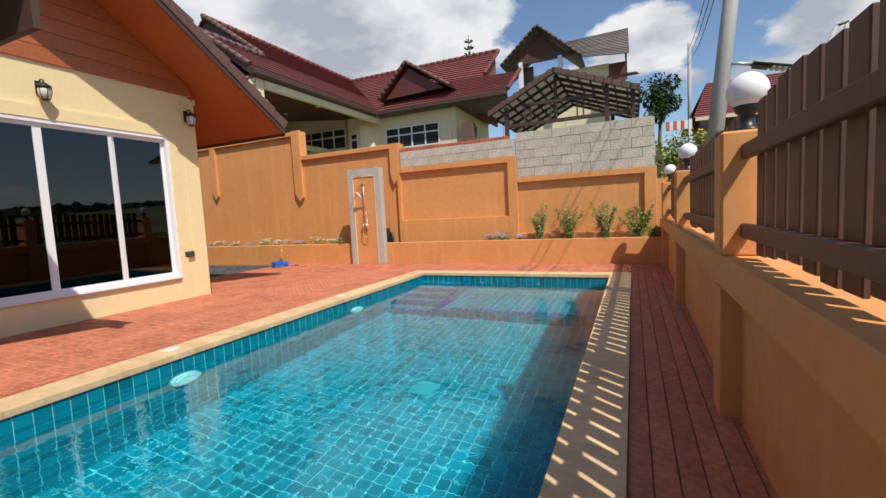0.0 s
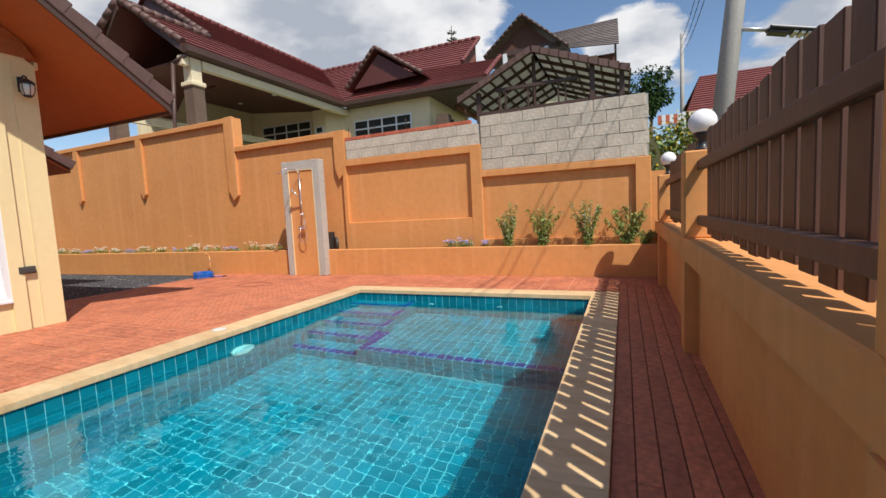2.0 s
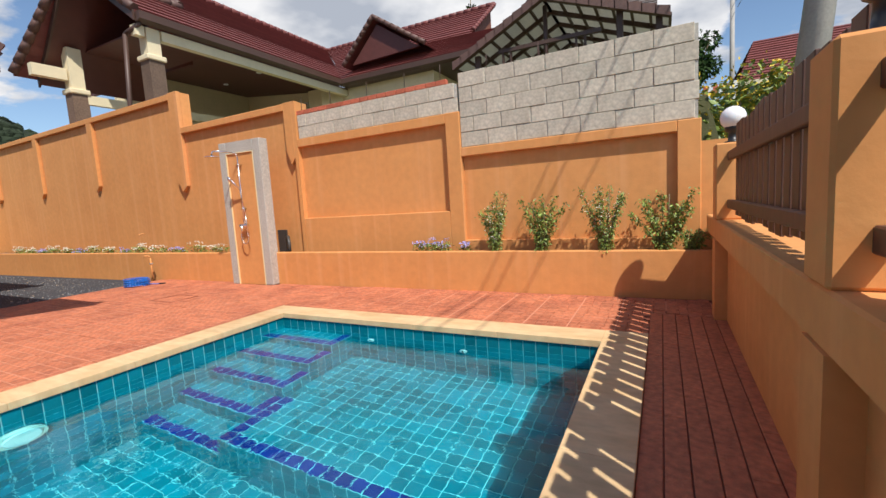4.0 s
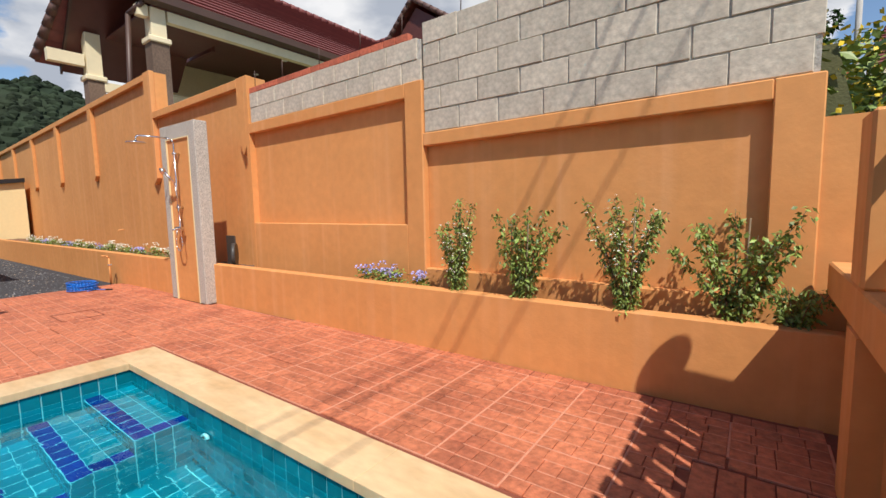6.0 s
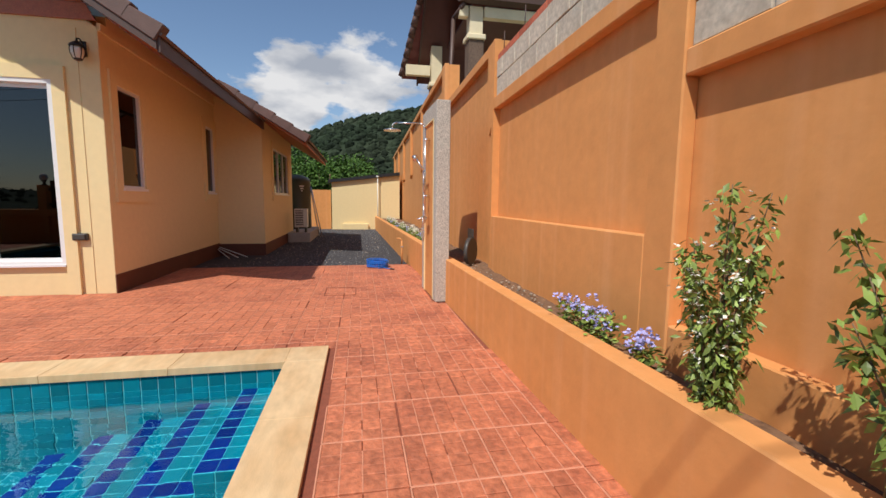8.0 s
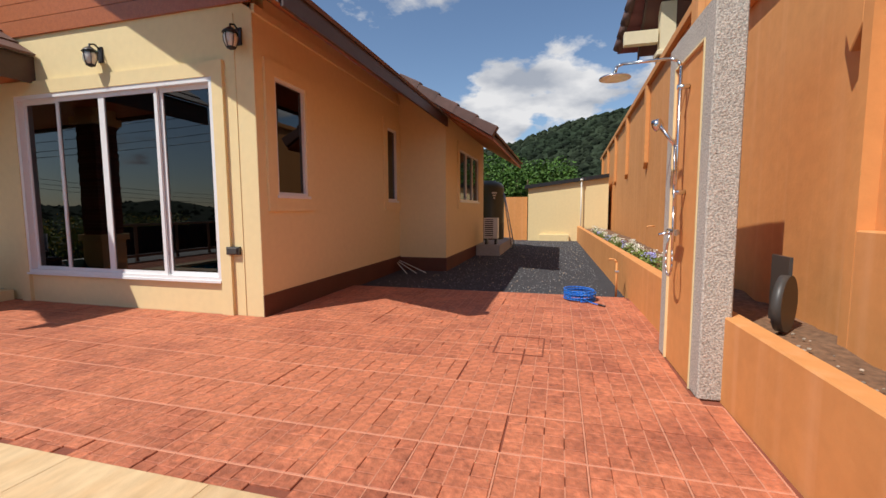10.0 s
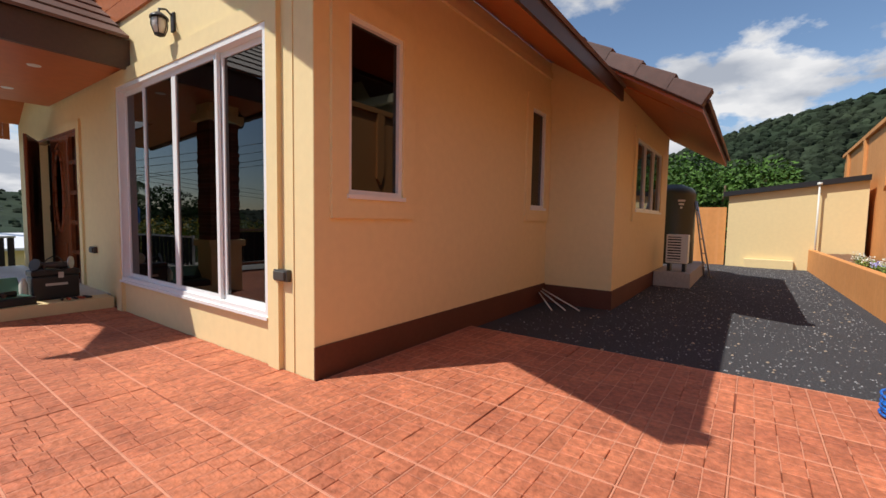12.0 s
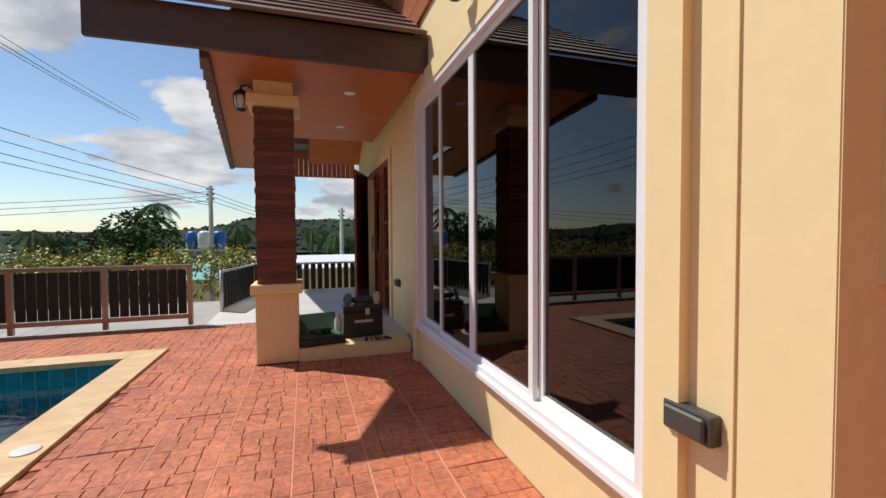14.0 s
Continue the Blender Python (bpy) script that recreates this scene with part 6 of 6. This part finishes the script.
for k in range(4):
    cable((-1.4, -15.6, 3.40 - 0.22 * min(k, 2) - 0.1 * k), (12.0, -5.5 - 0.25 * k, 7.6 - 0.55 * k), 0.25, 0.013)
for k in range(3):
    cable((-1.4, -15.6, 3.3 - 0.2 * k), (25, -17, 2.6 - 0.35 * k), 0.5, 0.012)
    cable((-1.3, -15.6, 3.3 - 0.2 * k), (-9, -22, 1.4 - 0.1 * k), 0.3, 0.012)
for x, z, r in ((2.1, 6.5, 0.009), (2.25, 6.4, 0.011), (2.75, 6.6, 0.009)):
    cable((x + 0.1, 11.0, z + 0.6), (x - 0.1, -18, z + 0.4), 0.5, r)
for k in range(3):
    cable((2.42 + 0.1 * k, 11, 8.2 - 0.2 * k), (3.9 + 0.1 * k, 33, 11.1 - 0.3 * k), 0.5, 0.016)
q = thing("crane_boom", "slender pale crane boom with a hook block", "crane", pose(0, 0, 0))
part("boom", rod(B(), (8.6, 28, 6.0), (9.9, 29, 9.6), 0.16, 0.11, 6), M_CONC, q)
part("jib", rod(B(), (9.9, 29, 9.6), (10.4, 29, 9.75), 0.07, 0.05, 6), M_FASCIA, q)
part("hook_block", rod(B(), (10.25, 29, 9.2), (10.25, 29, 8.9), 0.09, 0.05, 8), M_FASCIA, q)
part("rope", rod(B(), (10.25, 29, 9.7), (10.25, 29, 9.2), 0.02, 0.02, 5), M_BLACK, q)


# ---- pieces: coping, tiles, pavers, blocks ----
def shared(name, b, material):
    bmesh.ops.recalc_face_normals(b, faces=b.faces[:])
    me = bpy.data.meshes.new(name)
    b.to_mesh(me)
    b.free()
    me.materials.append(material)
    return me


def place(name, me, parent, m):
    ob = new(name, me)
    ob.parent = parent
    ob.matrix_basis = m
    return ob


class Heap:
    """Many small pieces gathered into one mesh."""

    def __init__(self):
        self.v, self.f = [], []

    def add(self, me_v, me_f, m):
        k = len(self.v)
        self.v += [tuple(m @ Vector(p)) for p in me_v]
        self.f += [tuple(k + i for i in f) for f in me_f]

    def make(self, name, material, parent, label=""):
        me = bpy.data.meshes.new(name)
        me.from_pydata(self.v, [], self.f)
        me.update()
        me.materials.append(material)
        ob = new(name, me)
        ob.parent = parent
        return tagged(ob, label, "", "", "stuff")


def slab_vf(w, d, h, e=0.006):
    """A low slab with chamfered top edges: points and faces, from its corner."""
    v = [(0, 0, 0), (w, 0, 0), (w, d, 0), (0, d, 0), (0, 0, h - e), (w, 0, h - e), (w, d, h - e), (0, d, h - e), (e, e, h), (w - e, e, h), (w - e, d - e, h), (e, d - e, h)]
    f = [(0, 1, 5, 4), (1, 2, 6, 5), (2, 3, 7, 6), (3, 0, 4, 7), (4, 5, 9, 8), (5, 6, 10, 9), (6, 7, 11, 10), (7, 4, 8, 11), (8, 9, 10, 11)]
    return v, f


def mesh_vf(name, vf, material):
    me = bpy.data.meshes.new(name)
    me.from_pydata(vf[0], [], vf[1])
    me.update()
    me.materials.append(material)
    return me


# coping stones
coping = thing("coping", "cream sandstone coping slabs round the pool edge", "", pose(0, 0, 0), kind="structure")
CT = 0.026
IN = 0.02


def coping_run(a, b_, fixed0, fixed1, along_x, n):
    for k in range(n):
        p0, p1 = a + (b_ - a) * k / n + 0.0005, a + (b_ - a) * (k + 1) / n - 0.0005
        q = box(B(), p0, p1, fixed0, fixed1, -0.03, CT) if along_x else box(B(), fixed0, fixed1, p0, p1, -0.03, CT)
        bevel(q, 0.004, 2)
        part("coping_stone", q, M_COPING, coping)


ox0, ox1, oy0, oy1 = PX0 - COP, PX1 + 0.312, PY0 - COP, PY1 + 0.28
coping_run(PY0 + IN, PY1 - IN, ox0, PX0 + IN, False, 9)
coping_run(PY0 + IN, PY1 - IN, PX1 - IN, ox1, False, 9)
coping_run(PX0 + IN, PX1 - IN, PY1 - IN, oy1, True, 4)
coping_run(PX0 + IN, PX1 - IN, oy0, PY0 + IN, True, 4)
for cx, ix, cy, iy in ((ox0, PX0 + IN, oy1, PY1 - IN), (ox1, PX1 - IN, oy1, PY1 - IN), (ox0, PX0 + IN, oy0, PY0 + IN), (ox1, PX1 - IN, oy0, PY0 + IN)):
    for tri in ([(cx, cy), (ix, iy), (cx, iy)], [(cx, cy), (ix, iy), (ix, cy)]):
        q = prism(B(), tri, 2, -0.03, CT)
        bmesh.ops.recalc_face_normals(q, faces=q.faces[:])
        bevel(q, 0.002)
        part("coping_stone", q, M_COPING, coping)

# pool tiles
P = W / 32
TG = 0.0075
tile_vf = slab_vf(P - TG, P - TG, 0.005, 0.002)
me_teal, me_blue = mesh_vf("tile", tile_vf, M_TEAL), mesh_vf("tile", tile_vf, M_BLUE)
heap_teal, heap_blue = Heap(), Heap()
single = [0]


def tile_at(m, blue, near):
    if near and single[0] < 300:
        single[0] += 1
        place("tile", me_blue if blue else me_teal, pool, m)
    else:
        (heap_blue if blue else heap_teal).add(*tile_vf, m)


def wall_tiles(origin, u, n_axis, nu, z_top, z_bot, near_rows=0, near_from=0):
    """Tiles on an upright face; u runs along it, the face looks along n_axis."""
    u, nn, up = Vector(u), Vector(n_axis), Vector((0, 0, 1))
    rows_ = int((z_top - z_bot) / P + 0.3)
    for r in range(rows_):
        for k in range(nu):
            o_ = Vector(origin) + u * (k * P + TG / 2) + Vector((0, 0, z_top - (r + 1) * P + TG / 2))
            m = Matrix((( u.x, up.x, nn.x, o_.x), (u.y, up.y, nn.y, o_.y), (u.z, up.z, nn.z, o_.z), (0, 0, 0, 1)))
            tile_at(m, False, r < near_rows and k >= near_from)


NL = int(L / P)
wall_tiles((0, L, 0), (1, 0, 0), (0, -1, 0), 32, -0.03, DEEP, 3)
wall_tiles((0, L - NL * P, 0), (0, 1, 0), (1, 0, 0), NL, -0.03, DEEP, 2, NL - 26)
wall_tiles((W, 0, 0), (0, 1, 0), (-1, 0, 0), NL, -0.03, DEEP)
wall_tiles((0, 0, 0), (1, 0, 0), (0, 1, 0), 32, -0.03, DEEP)
for i in range(32):
    for j in range(int(SHELF_Y / P) + 1):
        y = SHELF_Y - (j + 1) * P
        if y > -0.03:
            tile_at(pose(i * P + TG / 2, y + TG / 2, DEEP), False, False)
n_sx = int(round(STEP_X / P))
for i in range(n_sx, 32):
    q_ = SHELF_Y + int((L - SHELF_Y) / P) * P
    heap_teal.add(*slab_vf(P - TG, L - q_ - 0.008, 0.005, 0.002), pose(i * P + TG / 2, q_ + TG / 2, SHELF_Z))
    for j in range(int((L - SHELF_Y) / P)):
        tile_at(pose(i * P + TG / 2, SHELF_Y + j * P + TG / 2, SHELF_Z), j == 0 or i == n_sx and j < 6, False)
wall_tiles((STEP_X, SHELF_Y, 0), (1, 0, 0), (0, -1, 0), 32 - n_sx, SHELF_Z, DEEP)
for k in range(5):
    y0_ = L - STEP_D * (k + 1)
    for i in range(n_sx):
        for j in range(3):
            if y0_ + (j + 0.55) * P < L - STEP_D * k or j < 2:
                tile_at(pose(i * P + TG / 2, y0_ + j * STEP_D / 3 + TG / 2, STEP_Z[k] + 0.0002 * j), j == 0 or i == n_sx - 1, k < 3)
    z1_ = STEP_Z[k + 1] if k < 4 else DEEP
    wall_tiles((0, y0_, 0), (1, 0, 0), (0, -1, 0), n_sx, STEP_Z[k], z1_)
    if k < 3:
        wall_tiles((STEP_X, y0_, 0), (0, STEP_D / 3 / P, 0), (1, 0, 0), 3, STEP_Z[k], SHELF_Z)
heap_teal.make("tiles", M_TEAL, pool)
heap_blue.make("tiles", M_BLUE, pool, "deep blue nosing tiles")

# deck pavers: a stamped pattern in cells of three by three modules
MOD = 0.102375
PATTERNS = []
rs = random.Random(3)
for k in range(14):
    free, pat = {(a, c) for a in range(4) for c in range(4)}, []
    for c in range(4):
        for a in range(4):
            if (a, c) in free:
                w_, d_ = rs.choice(((1, 1),) * 6 + ((2, 1),))
                if any((a + u, c + v) not in free for u in range(w_) for v in range(d_)):
                    w_, d_ = 1, 1
                free -= {(a + u, c + v) for u in range(w_) for v in range(d_)}
                pat.append((a, c, w_, d_))
    PATTERNS.append(pat)
cell = MOD * 4
rs = random.Random(12)
meshes = {}
heap_pv = Heap()
heap_row = Heap()
npv = 0


def in_deck(x, y):
    if x < DECK_W or x > 0.93 or y < -0.98 or y > 9.555 + 0.0227 * (x + 5.2):
        return False
    if ox0 - 0.01 < x < ox1 + 0.01 and oy0 - 0.01 < y < oy1 + 0.01:
        return False
    if x < HX + 0.01 and y < HY + 0.02:
        return False
    if x < -4.83 and y < 1.45:
        return False
    if x > ox1 - 0.01 and y < 9.0:
        return False
    if -6.29 < x < -5.28 and y > 9.385:
        return False
    return True


i0, i1 = int(-9 / cell) - 1, int(1.2 / cell) + 2
xoff, yoff = -8.50 % cell, 7.08 % cell
for i in range(-26, 5):
    for j in range(-4, 26):
        cx, cy = i * cell + xoff, j * cell + yoff
        shift = [[0.0] + [rs.uniform(-0.018, 0.018) for _ in range(3)] + [0.0] for _ in range(4)]
        for (a, c, w_, d_) in PATTERNS[rs.randrange(len(PATTERNS))]:
            x0_, y0_ = cx + a * MOD + shift[c][a], cy + c * MOD
            x1_, y1_ = cx + (a + w_) * MOD + shift[c][a + w_], y0_ + d_ * MOD
            x0_ += 0.006 if a == 0 else rs.uniform(0.001, 0.0035)
            y0_ += 0.006 if c == 0 else rs.uniform(0.0005, 0.0035)
            x1_ -= 0.006 if a + w_ == 4 else 0.0015
            y1_ -= 0.006 if c + d_ == 4 else 0.0015
            mx, my = (x0_ + x1_) / 2, (y0_ + y1_) / 2
            if not in_deck(mx, my):
                continue
            if not (in_deck(x0_, my) and in_deck(x1_, my) and in_deck(mx, y0_) and in_deck(mx, y1_)):
                for _ in range(8):
                    sx, sy = (x1_ - x0_) * 0.06, (y1_ - y0_) * 0.06
                    if not in_deck(x0_, my):
                        x0_ += sx
                    if not in_deck(x1_, my):
                        x1_ -= sx
                    if not in_deck(mx, y0_):
                        y0_ += sy
                    if not in_deck(mx, y1_):
                        y1_ -= sy
            if c and in_deck(mx, y0_ - 0.01) and rs.random() < 0.75:
                heap_row.add(*slab_vf(x1_ - x0_, 0.006, 0.0108, 0.001), pose(x0_, y0_ - 0.005, D - 0.0015))
            tilt = pose(x0_, y0_, D - 0.002, rs.gauss(0, 0.5), rs.gauss(0, 0.5), 0)
            near = (-5.6 < mx < -4.3 and 5.5 < my < 8.4) or (-3.6 < mx < -1.6 and 8.3 < my < 9.2)
            if near and npv < 300:
                key = (round(x1_ - x0_, 3), round(y1_ - y0_, 3))
                if key not in meshes:
                    meshes[key] = mesh_vf("paver", slab_vf(*key, 0.011, 0.003), M_PAVER)
                place("paver", meshes[key], deck, tilt)
                npv += 1
            else:
                heap_pv.add(*slab_vf(x1_ - x0_, y1_ - y0_, 0.011, 0.003), tilt)
heap_pv.make("pavers", M_PAVER, deck)
heap_row.make("row_joints", M_LINE, deck)
heap_ln = Heap()
for i in range(-26, 5):
    for j in range(-4, 26):
        cx, cy = i * cell + xoff, j * cell + yoff
        if in_deck(cx, cy + cell / 2) and in_deck(cx, cy) and in_deck(cx, cy + cell) and rs.random() < 0.96:
            heap_ln.add(*slab_vf(0.012, cell, 0.0098, 0.002), pose(cx - 0.0055, cy, D - 0.0015))
        if in_deck(cx + cell / 2, cy) and in_deck(cx, cy) and in_deck(cx + cell, cy) and rs.random() < 0.85:
            heap_ln.add(*slab_vf(cell - 0.011, 0.009, 0.0092, 0.002), pose(cx + 0.0055, cy - 0.0045, D - 0.0015))
heap_ln.make("grout_lines", M_LINE, deck)

# long stamped boards on the strip beside the east wall
rs = random.Random(31)
board_meshes = {}
x = ox1 + 0.004
while x < 1.03:
    bw_ = 0.106
    y = -0.97 - rs.uniform(0, 1.0)
    while y < 9.0:
        bl = rs.choice((1.2, 1.6, 2.0))
        a, c = max(y, -0.97), min(y + bl, 9.0)
        if c - a > 0.1:
            key = round(c - a, 2)
            if key not in board_meshes:
                board_meshes[key] = mesh_vf("plank", slab_vf(bw_ - 0.007, key - 0.004, 0.011, 0.0025), M_PAVER)
            place("plank", board_meshes[key], deck, pose(x, a, D - 0.002 + rs.uniform(-0.0008, 0.0008)))
        y += bl
    x += bw_

# cement blocks on the boundary wall
rs = random.Random(5)


def blocks(x0, x1, z0, courses_, ln=0.40, ht=0.20):
    part("mortar_core", box(B(), wx(x0) + 0.01, wx(x1) - 0.01, 0.037, 0.11, z0, z0 + courses_ * ht - 0.02), M_MORTAR, wall_n)
    for r in range(courses_):
        x = x0 - (ln / 2 if r % 2 else 0)
        while x < x1 - 0.02:
            a, c = max(x, x0), min(x + ln, x1)
            if c - a > 0.05:
                jit = rs.uniform(-0.004, 0.004)
                gp = rs.uniform(0.006, 0.015)
                vf = slab_vf(c - a - gp, ht - rs.uniform(0.007, 0.013), 0.085, 0.004)
                me = mesh_vf("block", vf, M_BLOCK)
                m = pose(wx(a) + 0.006, 0.11, z0 + r * ht + 0.006 + rs.uniform(-0.002, 0.002)) @ Matrix(((1, 0, 0, 0), (0, 0, -1, 0.0 + jit), (0, 1, 0, 0), (0, 0, 0, 1)))
                place("block", me, wall_n, m)
            x += ln


blocks(-2.00, 0.84, 1.937, 5)
blocks(-5.07, -2.02, 2.427, 2)
for r in range(1):
    x = -5.10
    while x < -2.3:
        b = bevel(box(B(), wx(x), wx(min(x + 0.16, -2.04)), 0.04, 0.11, 2.835, 2.90), 0.003)
        part("brick", b, M_BRICK, wall_n, "red clay brick")
        x += 0.172
for x in (-5.0, -4.35, -3.6, -2.9, -2.3, -1.6, -0.9):
    part("reinforcing_bar", rod(B(), (wx(x), 0.08, 2.9), (wx(x) + 0.01, 0.08, 3.12), 0.005, 0.005, 5), M_FASCIA, wall_n)
